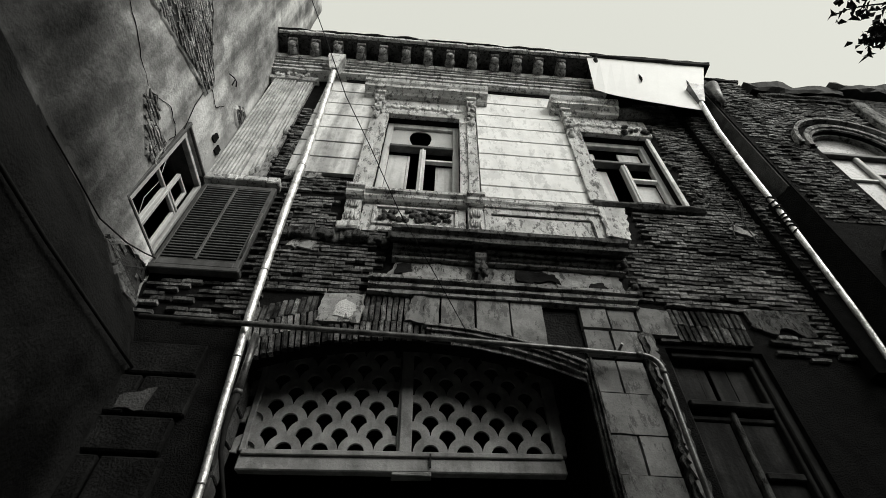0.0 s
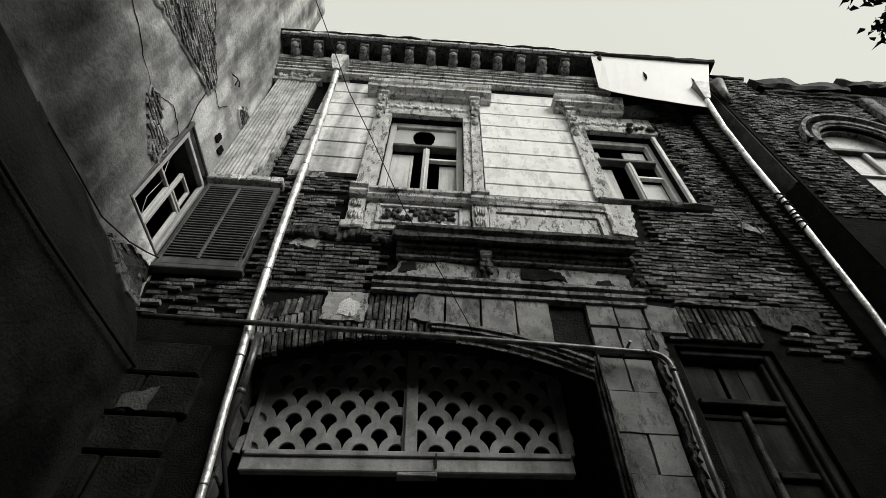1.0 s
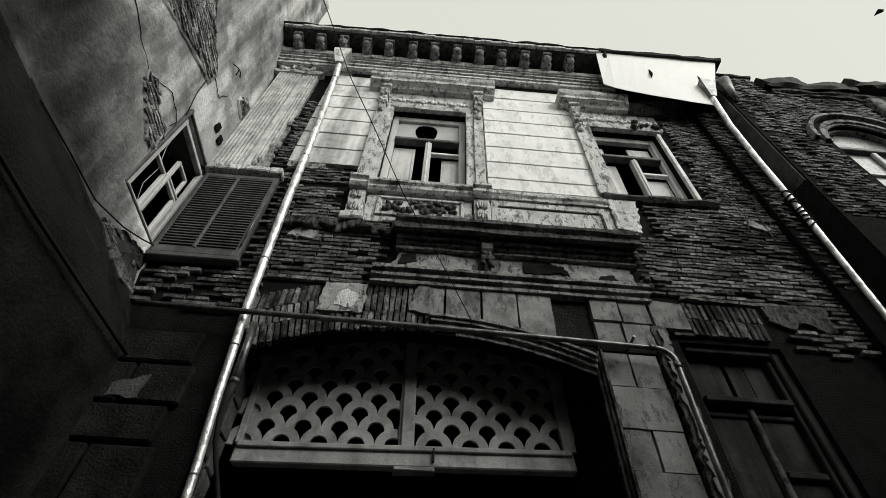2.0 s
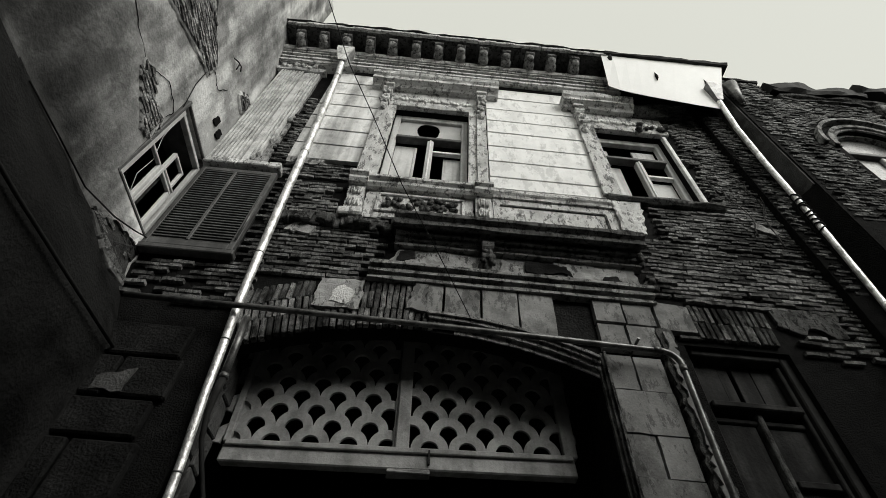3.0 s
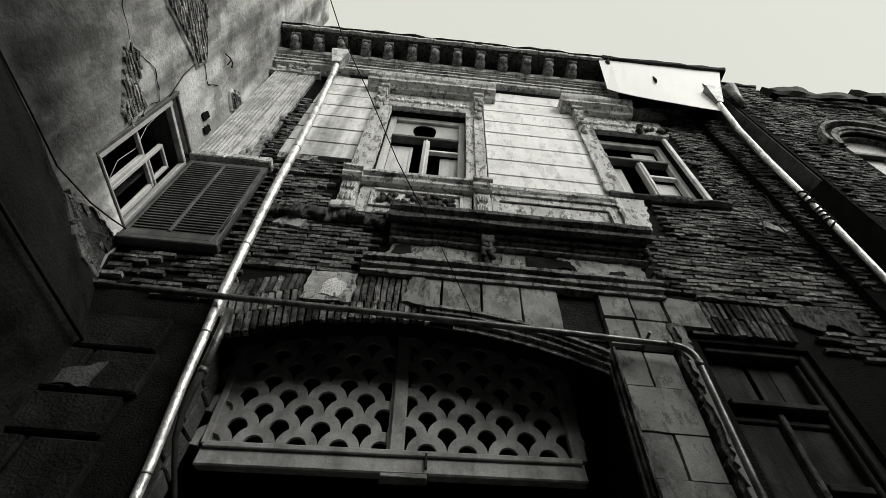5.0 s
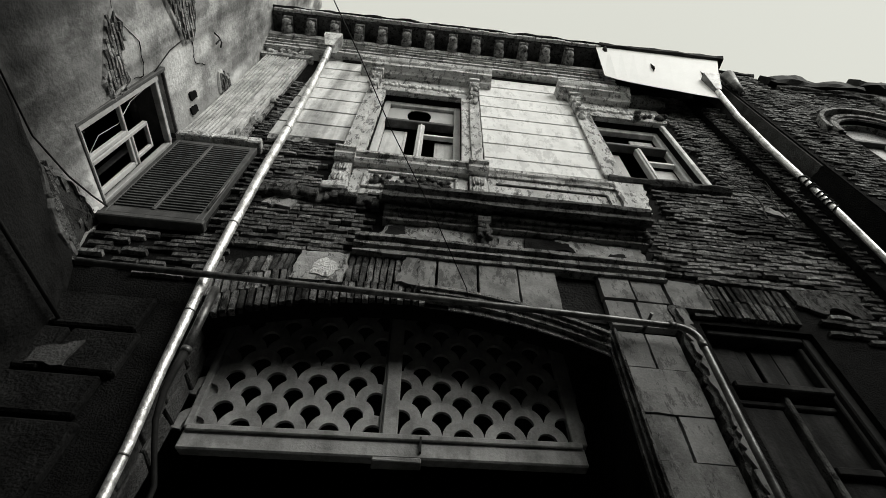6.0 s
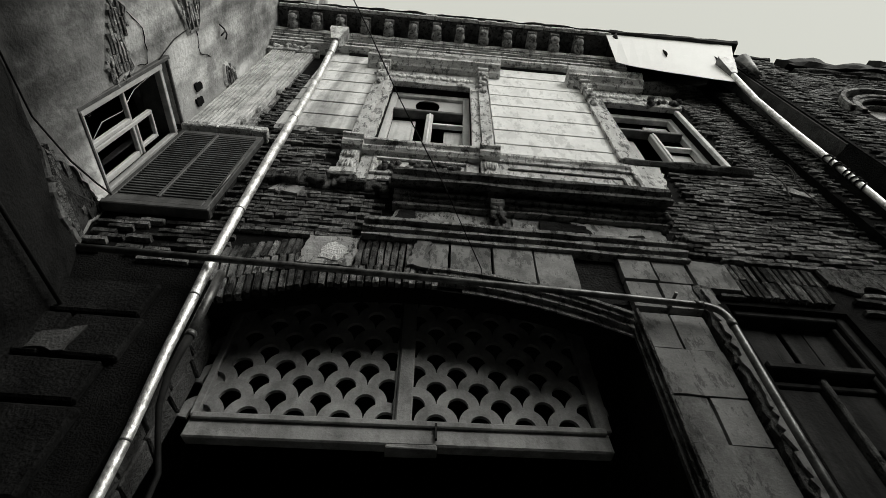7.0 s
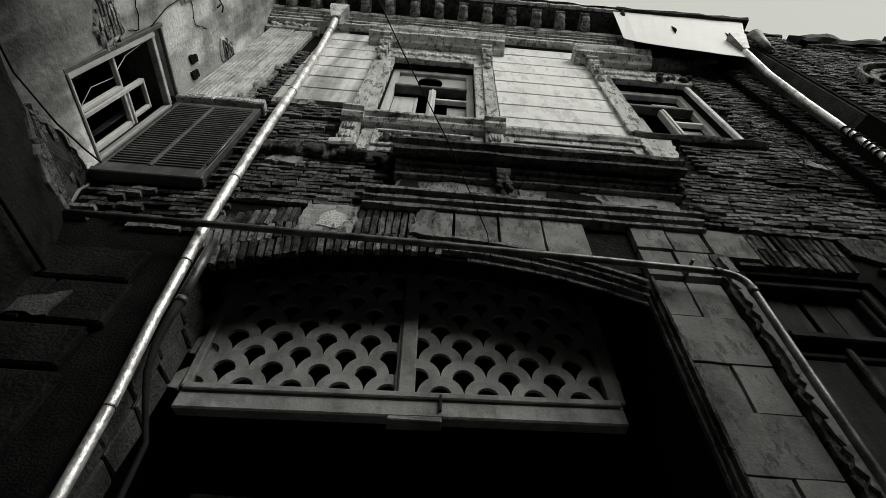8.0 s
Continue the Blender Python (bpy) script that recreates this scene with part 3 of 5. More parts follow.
part("board", B(x0 + 0.1, x0 + 0.24, yw + 0.1, yw + 0.13, zt2 + 0.07, z1 - 0.25, bev=0.004), M_WHITEWOOD, win2)
part("sash_rail", B(c2 + 0.05, x1 - 0.1, yw, yw + 0.07, zt2 - 0.40, zt2 - 0.35, bev=0.006), M_GREYWOOD, win2)
part("outer_frame", B(x1 + 0.002, x1 + 0.07, -0.02, 0.1, z0, z1, bev=0.008), M_GREYWOOD, win2)

# string of mouldings and pedestals under the upper windows
band = thing("sill_band", "weathered stucco sill band with pedestals and carved panel", "moulding")
pr = [(0.03, 6.93), (-0.08, 6.93), (-0.12, 6.97), (-0.12, 7.02), (-0.16, 7.05), (-0.16, 7.10), (0.03, 7.12)]
part("sill_moulding", prism(bmesh.new(), pr, -0.42, 0.93, 0.07, 0.014), M_TRIM, band)
pr2 = [(y - 0.05 if y < 0 else y, z + (0.002 if y < 0 else 0)) for y, z in pr]
for a in (-0.66, 0.93):
    part("pedestal_cap", prism(bmesh.new(), pr2, a, a + 0.24, 0.06, 0.012), M_TRIM, band)
    t = bmesh.new()
    slab(t, ragged([(a + 0.02, 6.42), (a + 0.22, 6.42), (a + 0.22, 6.93), (a + 0.02, 6.93)], 0.07, 0.012), -0.07, 0.035)
    ped = part("pedestal", t, M_TRIM, band)
    for i in range(10):
        part("leaf_carving", blob(bmesh.new(), (a + 0.06 + 0.03 * (i % 5), -0.08, (6.56, 6.78)[i // 5] + rnd.uniform(-0.03, 0.03)), (0.016, 0.03, 0.10), 1, rnd.uniform(-0.15, 0.15)), M_TRIM, ped)
part("pedestal_foot", B(-0.68, -0.38, -0.12, 0.03, 6.26, 6.4, bev=0.02, jit=0.02), M_TRIM, band)
t = bmesh.new()
slab(t, ragged([(-0.42, 6.36), (0.93, 6.4), (0.93, 6.93), (-0.42, 6.93)], 0.06, 0.008), -0.015, 0.035)
part("apron", t, M_TRIM, band)
t = bmesh.new()
for q in ((-0.28, 0.82, 6.83, 6.87), (-0.28, 0.82, 6.48, 6.52), (-0.28, -0.24, 6.52, 6.83), (0.78, 0.82, 6.52, 6.83)):
    box(t, q[0], q[1], -0.045, -0.015, q[2], q[3], 0.006)
part("panel_moulding", t, M_TRIM, band)
t = bmesh.new()
for i in range(46):
    blob(t, (rnd.uniform(-0.18, 0.72), -0.03, rnd.uniform(6.56, 6.79)), (rnd.uniform(0.03, 0.07), 0.035, rnd.uniform(0.025, 0.05)), 1, rnd.uniform(-1.5, 1.5))
tagged(part("panel_relief", t, M_TRIM_DARK, band, "dark carved fruit and leaf relief"), kind="stuff")
pr = [(0.03, 7.02), (-0.04, 7.02), (-0.05, 7.06), (-0.08, 7.09), (-0.08, 7.14), (-0.05, 7.17), (-0.05, 7.2), (0.03, 7.22)]
part("string_moulding", prism(bmesh.new(), pr, 1.18, 2.75, 0.08, 0.012), M_TRIM, band)
part("lower_field", B(1.18, 2.75, -0.012, 0.035, 6.4, 7.02), M_TRIM, band)
t = bmesh.new()
box(t, 1.27, 2.62, -0.03, -0.012, 6.85, 6.88, 0.004)
box(t, 2.60, 2.63, -0.03, -0.012, 6.5, 6.85, 0.004)
part("panel_edge", t, M_TRIM_DARK, band)
t = bmesh.new()
slab(t, ragged([(2.76, 6.55), (3.05, 6.5), (3.15, 7.2), (2.76, 7.24)], 0.06, 0.02), -0.05, 0.035)
part("pedestal", t, M_TRIM, band)
pr = [(0.03, 7.2), (-0.06, 7.2), (-0.10, 7.24), (-0.10, 7.29), (0.03, 7.3)]
part("sill_moulding", prism(bmesh.new(), pr, 2.72, 4.3, 0.06, 0.03), M_TRIM_DARK, band)

# ledge over the gateway
ledge = thing("ledge", "dark projecting stucco ledge over the gateway", "cornice")
pr = [(0.03, 6.10), (-0.16, 6.06), (-0.19, 6.0), (-0.27, 5.98), (-0.27, 6.03), (-0.25, 6.04), (-0.25, 6.08), (-0.3, 6.11), (-0.3, 6.17), (-0.08, 6.34), (0.03, 6.36)]
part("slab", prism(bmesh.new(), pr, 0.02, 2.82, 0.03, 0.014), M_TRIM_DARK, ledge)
pr = [(0.03, 5.84), (-0.07, 5.84), (-0.07, 5.87), (-0.02, 5.88), (-0.02, 5.90), (-0.10, 5.91), (-0.10, 5.94), (-0.05, 5.95), (-0.05, 5.97), (-0.13, 5.98), (-0.13, 6.01), (0.03, 6.06)]
part("bed_moulding", prism(bmesh.new(), pr, 0.05, 2.80, 0.04, 0.010), M_TRIM_MID, ledge)
t = bmesh.new()
slab(t, ragged([(-0.02, 5.52), (2.74, 5.52), (2.72, 5.84), (0.12, 5.84)], 0.06, 0.02), -0.01, 0.035)
part("frieze_coat", t, M_GROUND_PLASTER, ledge)
for pts in ([(0.2, 5.56), (0.95, 5.56), (0.98, 5.78), (0.55, 5.82), (0.18, 5.72)], [(1.22, 5.55), (1.5, 5.56), (1.42, 5.72), (1.24, 5.8)], [(2.0, 5.56), (2.62, 5.58), (2.6, 5.8), (1.8, 5.82), (1.9, 5.7)]):
    t = bmesh.new()
    slab(t, ragged(pts, 0.05, 0.018), -0.028, -0.01)
    part("plaster_flake", t, M_PATCH, ledge, "pale surviving plaster")
pr = [(0.03, 5.28), (-0.07, 5.28), (-0.07, 5.32), (-0.01, 5.33), (-0.01, 5.355), (-0.10, 5.36), (-0.10, 5.40), (-0.02, 5.41), (-0.02, 5.435), (-0.13, 5.44), (-0.13, 5.49), (-0.05, 5.53), (0.03, 5.53)]
part("architrave", prism(bmesh.new(), pr, -0.16, 2.80, 0.04, 0.012), M_TRIM_MID, ledge)
# raised dark patches stand in for the shade of hollows in the plaster
for pts in ([(1.5, 5.62), (1.62, 5.6), (1.9, 5.66), (2.0, 5.6), (1.95, 5.76), (1.75, 5.78), (1.5, 5.8)], [(0.1, 5.6), (0.3, 5.66), (0.28, 5.8), (0.12, 5.76)], [(2.3, 5.56), (2.55, 5.57), (2.5, 5.68), (2.35, 5.66)]):
    t = bmesh.new()
    slab(t, ragged(pts, 0.04, 0.015), -0.034, -0.01)
    part("plaster_hollow", t, M_DARKWALL, ledge, "dark patch painted as the shade of a hollow in the plaster")
t = bmesh.new()
console(t, 1.07, 5.52, 6.06, -0.02, 0.13)
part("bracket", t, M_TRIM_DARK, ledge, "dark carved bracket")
for i in range(12):
    part("fragment", blob(bmesh.new(), (2.82 + rnd.uniform(-0.04, 0.03), rnd.uniform(-0.12, 0), rnd.uniform(5.4, 6.1)), (0.05, 0.05, 0.05), 1), M_TRIM_DARK, ledge)

for i in range(16):
    x = -1.3 + i * 0.085
    part("ledge_stub", B(x, x + 0.09 + rnd.uniform(0, 0.04), -0.10 + rnd.uniform(-0.03, 0.05), 0.035, 6.10 + rnd.uniform(-0.03, 0.03), 6.22 + rnd.uniform(-0.03, 0.05), bev=0.015, jit=0.015), M_TRIM_DARK, ledge)

# ---- blocks round the gateway ----
surr = thing("gate_surround", "grimy block-faced gateway surround with moulded arch", "gateway")


def block(pts, y=-0.035, m=None, lab=""):
    t = bmesh.new()
    slab(t, ragged(pts, 0.09, 0.004), y + rnd.uniform(-0.008, 0.008), 0.035)
    return part("block", t, m or M_GROUND_PLASTER, surr, lab)


g = 0.011
for i, (a, b) in enumerate(((0.45, 0.63), (0.63, 1.0), (1.0, 1.37), (1.37, 1.73))):
    block([(a + g, arch_z(a, 0.19)), (b - g, arch_z(b, 0.19)), (b - g, 5.28), (a + g, 5.28)])
for a, b, c, d in ((2.12, 2.43, 4.99, 5.28), (2.43, 2.74, 4.99, 5.28), (2.12, 2.40, 4.66, 4.97), (2.40, 2.70, 4.66, 4.97)):
    block([(a + g, c + g), (b - g, c + g), (b - g, d), (a + g, d)])
zrow = [4.59, 4.22, 3.81, 3.46, 3.08, 2.72, 2.36, 2.0, 1.6, 1.2, 0.8, 0.4, 0.02]
for i, (hi, lo) in enumerate(zip(zrow, zrow[1:])):
    for a, b in (((2.125, 2.37), (2.37, 2.65)) if i % 2 == 0 else ((2.125, 2.65),)):
        block([(a + g, lo + g), (b - g, lo + g), (b - g, hi), (a + g, hi)])
block([(2.76, 4.96), (3.12, 4.96), (3.12, 5.3), (2.76, 5.34)], -0.03, M_GROUND_PLASTER, "worn corner block")
t = bmesh.new()
box(t, 1.74, 2.11, 0.02, 0.034, 4.72, 5.29)
part("missing_block", t, M_DARKWALL, surr, "dark gap where a block has fallen")
# archivolt: four steps on the surviving half
for j, (u, y, w) in enumerate(((0.0, 0.02, 0.05), (0.055, -0.02, 0.045), (0.105, -0.05, 0.035), (0.145, -0.075, 0.03))):
    t = bmesh.new()
    n = 26
    x_start = (0.75, 0.55, 0.5, 0.47)[j]
    prev = None
    for i in range(n + 1):
        x = x_start + (2.06 - x_start) * i / n
        d = rnd.uniform(-0.004, 0.004)
        cur = [t.verts.new((x, yy, arch_z(x, u + d) + zz)) for yy, zz in ((0.035, 0), (y, 0), (y, w), (0.035, w))]
        if prev:
            for q in range(4):
                t.faces.new((prev[q], prev[(q + 1) % 4], cur[(q + 1) % 4], cur[q]))
        else:
            t.faces.new(cur)
        prev = cur
    t.faces.new(prev[::-1])
    part("archivolt", t, M_TRIM_MID, surr)
for j, (xa, xb, y) in enumerate(((2.055, 2.075, 0.0), (2.08, 2.1, -0.03), (2.105, 2.125, -0.06))):
    t = bmesh.new()
    slab(t, ragged([(xa, 0.0), (xb, 0.0), (xb, 4.6), (xa, 4.6)], 0.15, 0.003), y, 0.035)
    part("jamb_moulding", t, M_TRIM_DARK, surr)
t = bmesh.new()
slab(t, ragged([(2.69, 0), (2.82, 0), (2.84, 4.95), (2.69, 4.95)], 0.045, 0.02), -0.05, 0.035)
part("plaster_strip", t, M_TRIM_DARK, surr)
t = bmesh.new()
slab(t, ragged([(2.735, 2.2), (2.79, 2.2), (2.81, 4.9), (2.735, 4.9)], 0.04, 0.024), -0.072, -0.05)
part("jagged_edge", t, M_GROUND_PLASTER, surr, "crumbling plaster edge")
# reveal of the left jamb: rough stones
for i in range(14):
    z = 0.05 + i * 0.31
    part("reveal_stone", B(GX0 - 0.01, GX0 + 0.02, 0.1, 0.28, z, z + 0.29, bev=0.01, jit=0.012), M_RETURN, surr)
    part("reveal_stone", B(GX0 - 0.01, GX0 + 0.025, 0.29, 0.49, z - 0.04, z + 0.25, bev=0.01, jit=0.012), M_RETURN, surr)

# coursed blocks of the pier in the corner, corner shade put into their dark tone
pier = thing("corner_pier", "stone block pier in the courtyard corner, toned dark for shade", "pier")
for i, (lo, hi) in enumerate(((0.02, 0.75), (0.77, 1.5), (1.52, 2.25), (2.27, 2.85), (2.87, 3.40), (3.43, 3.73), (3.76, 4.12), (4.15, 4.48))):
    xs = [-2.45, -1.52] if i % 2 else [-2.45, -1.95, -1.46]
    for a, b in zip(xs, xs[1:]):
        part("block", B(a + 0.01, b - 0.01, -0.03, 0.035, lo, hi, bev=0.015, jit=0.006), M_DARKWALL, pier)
t = bmesh.new()
slab(t, ragged([(-2.05, 3.78), (-1.8, 3.78), (-1.78, 4.0), (-2.05, 3.9)], 0.05, 0.015), -0.045, -0.03)
part("plaster_flake", t, M_RETURN, pier, "paler plaster remnant")

# ---- gate with its fish-scale fanlight ----
gate = thing("gate_fanlight", "grey wooden gate fanlight with fish-scale fretwork and heavy rail", "gate")
YG = 0.53
part("rail", B(-1.1, 1.86, YG - 0.05, YG + 0.06, 3.62, 3.77, bev=0.012, jit=0.006), M_GATEWOOD, gate, "heavy split bottom rail")
part("rail_bead", B(-1.08, 1.84, YG - 0.075, YG - 0.05, 3.75, 3.80, bev=0.008), M_GATEWOOD, gate)
part("rail_patch", B(0.26, 0.62, YG - 0.06, YG + 0.06, 3.585, 3.62, bev=0.008, jit=0.006), M_GATEWOOD, gate)
part("mullion", B(0.315, 0.435, YG - 0.05, YG + 0.06, 3.8, 5.15, bev=0.01), M_GATEWOOD, gate)
part("mullion_edge", B(0.295, 0.315, YG - 0.03, YG + 0.06, 3.8, 5.15), M_DARKWOOD, gate)
R, RI, ROW = 0.1635, 0.079, 0.148
bm = bmesh.new()
n = 18
front = []
for yy in (YG - 0.012, YG + 0.02):
    row = []
    for i in range(n + 1):
        t = math.pi * i / n
        c, s = math.cos(t), math.sin(t)
        row.append((bm.verts.new((R * c, yy, R * s)), bm.verts.new((RI * c, yy, RI * s))))
    lo = [(bm.verts.new((R * q, yy, -0.018)), bm.verts.new((RI * q, yy, -0.03))) for q in (1, -1)]
    row = [lo[0]] + row + [lo[1]]
    front.append(row)
for i in range(len(front[0]) - 1):
    a, b = front[0][i], front[0][i + 1]
    c, d = front[1][i], front[1][i + 1]
    for q in ((a[0], b[0], b[1], a[1]), (c[0], c[1], d[1], d[0]), (a[0], c[0], d[0], b[0]), (a[1], b[1], d[1], c[1])):
        bm.faces.new(q)
scale_mesh = mesh_of("fish_scale", bm, M_GATEWOOD)
for px0, px1, first in ((-1.09, 0.315, -0.735), (0.435, 1.86, 0.612)):
    for row in range(9):
        x = first - (4 * R if row % 2 == 0 else 3 * R)
        while x < px1 + R:
            if px0 + (0.02 if px0 < 0 else -0.04) < x < px1 - 0.06:
                ob = new("fish_scale", scale_mesh)
                ob.parent = gate
                ob.location = (x, rnd.uniform(-0.002, 0.002) + 0.0012 * row, 3.82 + row * ROW)
            x += 2 * R
part("side_stile", B(-1.12, -1.06, YG - 0.03, YG + 0.04, 3.8, 5.15, bev=0.008), M_GATEWOOD, gate)
part("side_board", B(-1.06, -1.0, YG + 0.022, YG + 0.04, 3.8, 5.15), M_GATEWOOD, gate)
part("side_stile", B(1.78, 1.9, YG - 0.03, YG + 0.04, 3.8, 5.15, bev=0.008), M_GATEWOOD, gate)
part("rail_latch", B(0.6, 0.615, YG - 0.08, YG - 0.05, 3.66, 3.78), M_CABLE, gate, "black iron latch")
GATE_LEAN = radians(-2.2)
gate.matrix_world = Matrix.Translation((0.35, 0, 3.8)) @ Matrix.Rotation(GATE_LEAN, 4, "Y") @ Matrix.Translation((-0.35, 0, -3.8))
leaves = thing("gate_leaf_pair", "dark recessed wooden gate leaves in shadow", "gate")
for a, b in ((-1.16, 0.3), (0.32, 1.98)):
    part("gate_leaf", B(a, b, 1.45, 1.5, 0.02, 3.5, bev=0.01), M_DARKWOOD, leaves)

# ---- shutters, windows and doors ----
shut = thing("louvred_shutter", "closed dark wooden louvred shutters", "shutter")
SX0, SX1, SZ0, SZ1 = -2.50, -1.57, 5.45, 6.98
YS = -0.10
part("stile", B(SX0, SX0 + 0.05, YS, -0.03, SZ0, SZ1, bev=0.006), M_DARKWOOD, shut)
part("stile", B(SX1 - 0.06, SX1, YS, -0.03, SZ0, SZ1, bev=0.006), M_DARKWOOD, shut)
part("rail", B(SX0 + 0.05, SX1 - 0.06, YS, -0.03, SZ0, SZ0 + 0.09, bev=0.006), M_DARKWOOD, shut)
part("rail", B(SX0 + 0.05, SX1 - 0.06, YS, -0.03, SZ1 - 0.07, SZ1, bev=0.006), M_DARKWOOD, shut)
mid = (SX0 + SX1) / 2 - 0.03
part("meeting_stile", B(mid - 0.018, mid + 0.018, YS - 0.008, -0.03, SZ0 + 0.09, SZ1 - 0.07, bev=0.006), M_DARKWOOD, shut)
t = bmesh.new()
slat_l = prism(bmesh.new(), [(-0.098, 0.004), (-0.045, 0.036), (-0.04, 0.026), (-0.094, -0.010)], 0, 1)
slat_mesh = mesh_of("slat", slat_l, M_DARKWOOD)
t.free()
for i in range(30):
    z = SZ0 + 0.10 + i * 0.0465
    for a, b in ((SX0 + 0.05, mid - 0.018), (mid + 0.018, SX1 - 0.06)):
        ob = new("slat", slat_mesh)
        ob.parent = shut
        ob.location, ob.scale = (a, 0, z), (b - a, 1, 1)
# near-black sheet supplies the shade between the slats
part("backing", B(SX0 + 0.02, SX1 - 0.02, -0.03, 0.03, SZ0, SZ1), M_BLACK, shut)
part("drip_board", B(SX0 - 0.02, SX1 + 0.03, -0.11, -0.0, SZ0 - 0.07, SZ0 - 0.002, bev=0.01), M_DARKWOOD, shut)
part("bolt", tube(bmesh.new(), [(SX1 - 0.01, -0.12, 5.6), (SX1 - 0.01, -0.12, 6.4)], 0.012), M_PIPE_DULL, shut)
lint = thing("stone_ledge", "worn stone ledge above louvred shutters", "ledge")
for a, b in ((-2.55, -2.12), (-2.11, -1.74), (-1.73, -1.56)):
    part("stone", B(a, b, -0.14, 0.03, 7.06, 7.19, bev=0.015, jit=0.012), M_TRIM, lint)

sw = thing("side_window", "white four-pane casement in the rendered wall, slightly ajar", "window")
y0, y1, z0, z1 = LW
X = -2.57
zh = z1 - 0.14
part("frame", B(X - 0.05, X + 0.03, y0, y0 + 0.055, z0, zh, bev=0.006), M_WHITEWOOD, sw)
part("frame", B(X - 0.05, X + 0.012, y1 - 0.05, y1, z0, zh, bev=0.006), M_WHITEWOOD, sw)
part("frame", B(X - 0.05, X + 0.02, y0 + 0.055, y1 - 0.05, zh - 0.055, zh, bev=0.006), M_WHITEWOOD, sw)
part("sill", B(X - 0.05, X + 0.025, y0 + 0.055, y1 - 0.05, z0, z0 + 0.04, bev=0.006), M_WHITEWOOD, sw)
part("lintel", B(X - 0.3, X - 0.06, y0, y1, zh + 0.004, z1, bev=0.01), M_DARKWOOD, sw, "dark sunken lintel board")
zc, ym = 6.24, y0 + 0.36
part("transom", B(X - 0.04, X + 0.005, y0 + 0.055, y1 - 0.1, zc, zc + 0.035, bev=0.006), M_WHITEWOOD, sw)
part("transom", B(X - 0.03, X + 0.015, ym + 0.03, y1 - 0.1, zc + 0.045, zc + 0.075, bev=0.006), M_WHITEWOOD, sw)
part("mullion", B(X - 0.04, X + 0.01, ym - 0.045, ym - 0.006, z0 + 0.04, 6.24, bev=0.006), M_WHITEWOOD, sw)
part("mullion", B(X - 0.03, X + 0.02, ym, ym + 0.04, z0 + 0.04, 6.6, bev=0.006), M_WHITEWOOD, sw)
part("sash_stile", B(X - 0.04, X + 0.0, y1 - 0.15, y1 - 0.09, z0 + 0.04, 6.24, bev=0.006), M_WHITEWOOD, sw)
part("sash_stile", B(X - 0.04, X + 0.0, ym + 0.27, ym + 0.31, 6.32, 6.6, bev=0.006), M_WHITEWOOD, sw)
part("sash_rail", B(X - 0.04, X + 0.0, ym + 0.04, ym + 0.31, 6.6, 6.63, bev=0.005), M_WHITEWOOD, sw)
shard = bmesh.new()
for q in ([(0.0, 0.0), (0.14, 0.0), (0.05, 0.2), (0.0, 0.34)], [(0.26, 0.0), (0.3, 0.0), (0.3, 0.3)]):
    vs = [[shard.verts.new((X - 0.04 + d, y0 + 0.04 + a, z0 + 0.06 + b)) for a, b in q] for d in (0, 0.004)]
    shard.faces.new(vs[0])
    shard.faces.new(vs[1][::-1])
    for k in range(len(q)):
        shard.faces.new((vs[0][k], vs[1][k], vs[1][(k + 1) % len(q)], vs[0][(k + 1) % len(q)]))
p = part("glass_shard", shard, M_GLASS, sw, "jagged leftover glass")
p.visible_shadow = False
t = bmesh.new()
tube(t, [(X - 0.036, y0 + 0.34, z0 + 0.06), (X - 0.036, y0 + 0.22, z0 + 0.3), (X - 0.036, y0 + 0.24, z0 + 0.62), (X - 0.036, y0 + 0.12, z0 + 0.9), (X - 0.036, y0 + 0.08, zh - 0.06)], 0.004, 5)
part("crack", t, M_WHITEWOOD, sw)
bm = bmesh.new()
for a, b, c, d in ((y0 - 0.04, y0, z0 - 0.03, z1 + 0.03), (y1, y1 + 0.03, z0 - 0.03, z1 + 0.03)):
    box(bm, X - 0.36, X + 0.04, a, b, c, d, 0.006)
box(bm, X - 0.36, X + 0.02, y0, y1, z1, z1 + 0.03, 0.006)
box(bm, X - 0.36, X + 0.045, y0, y1, z0 - 0.03, z0, 0.006)
part("outer_frame", bm, M_DARKWOOD, sw)

door = thing("side_door", "tall weathered board door with transom panels and paired leaves", "door")
x0, x1, z0, z1 = DOOR
YD = 0.14
part("frame_post", B(x0, x0 + 0.07, YD - 0.02, YD + 0.1, 0, z1, bev=0.008), M_MIDWOOD, door)
part("frame_post", B(x1 - 0.09, x1, YD - 0.06, YD + 0.1, 0, z1, bev=0.012), M_MIDWOOD, door)
part("frame_post", B(x1 - 0.14, x1 - 0.095, YD - 0.02, YD + 0.08, 0, z1 - 0.1, bev=0.01), M_MIDWOOD, door)
part("frame_head", B(x0 + 0.07, x1 - 0.09, YD - 0.06, YD + 0.1, z1 - 0.07, z1, bev=0.01), M_MIDWOOD, door)
part("transom", B(x0 + 0.07, x1 - 0.14, YD - 0.07, YD + 0.08, 4.22, 4.285, bev=0.012), M_MIDWOOD, door)
part("transom_bar", B(x0 + 0.07, x1 - 0.14, YD + 0.02, YD + 0.08, 4.12, 4.165, bev=0.008), M_MIDWOOD, door)
for a, b in ((x0 + 0.075, x0 + 0.33), (x0 + 0.335, x0 + 0.44), (x0 + 0.48, x0 + 0.66), (x0 + 0.665, x1 - 0.145)):
    part("panel_board", B(a, b, YD + 0.05 + rnd.uniform(0, 0.02), YD + 0.08, 4.29, z1 - 0.075, bev=0.004), M_MIDWOOD, door)
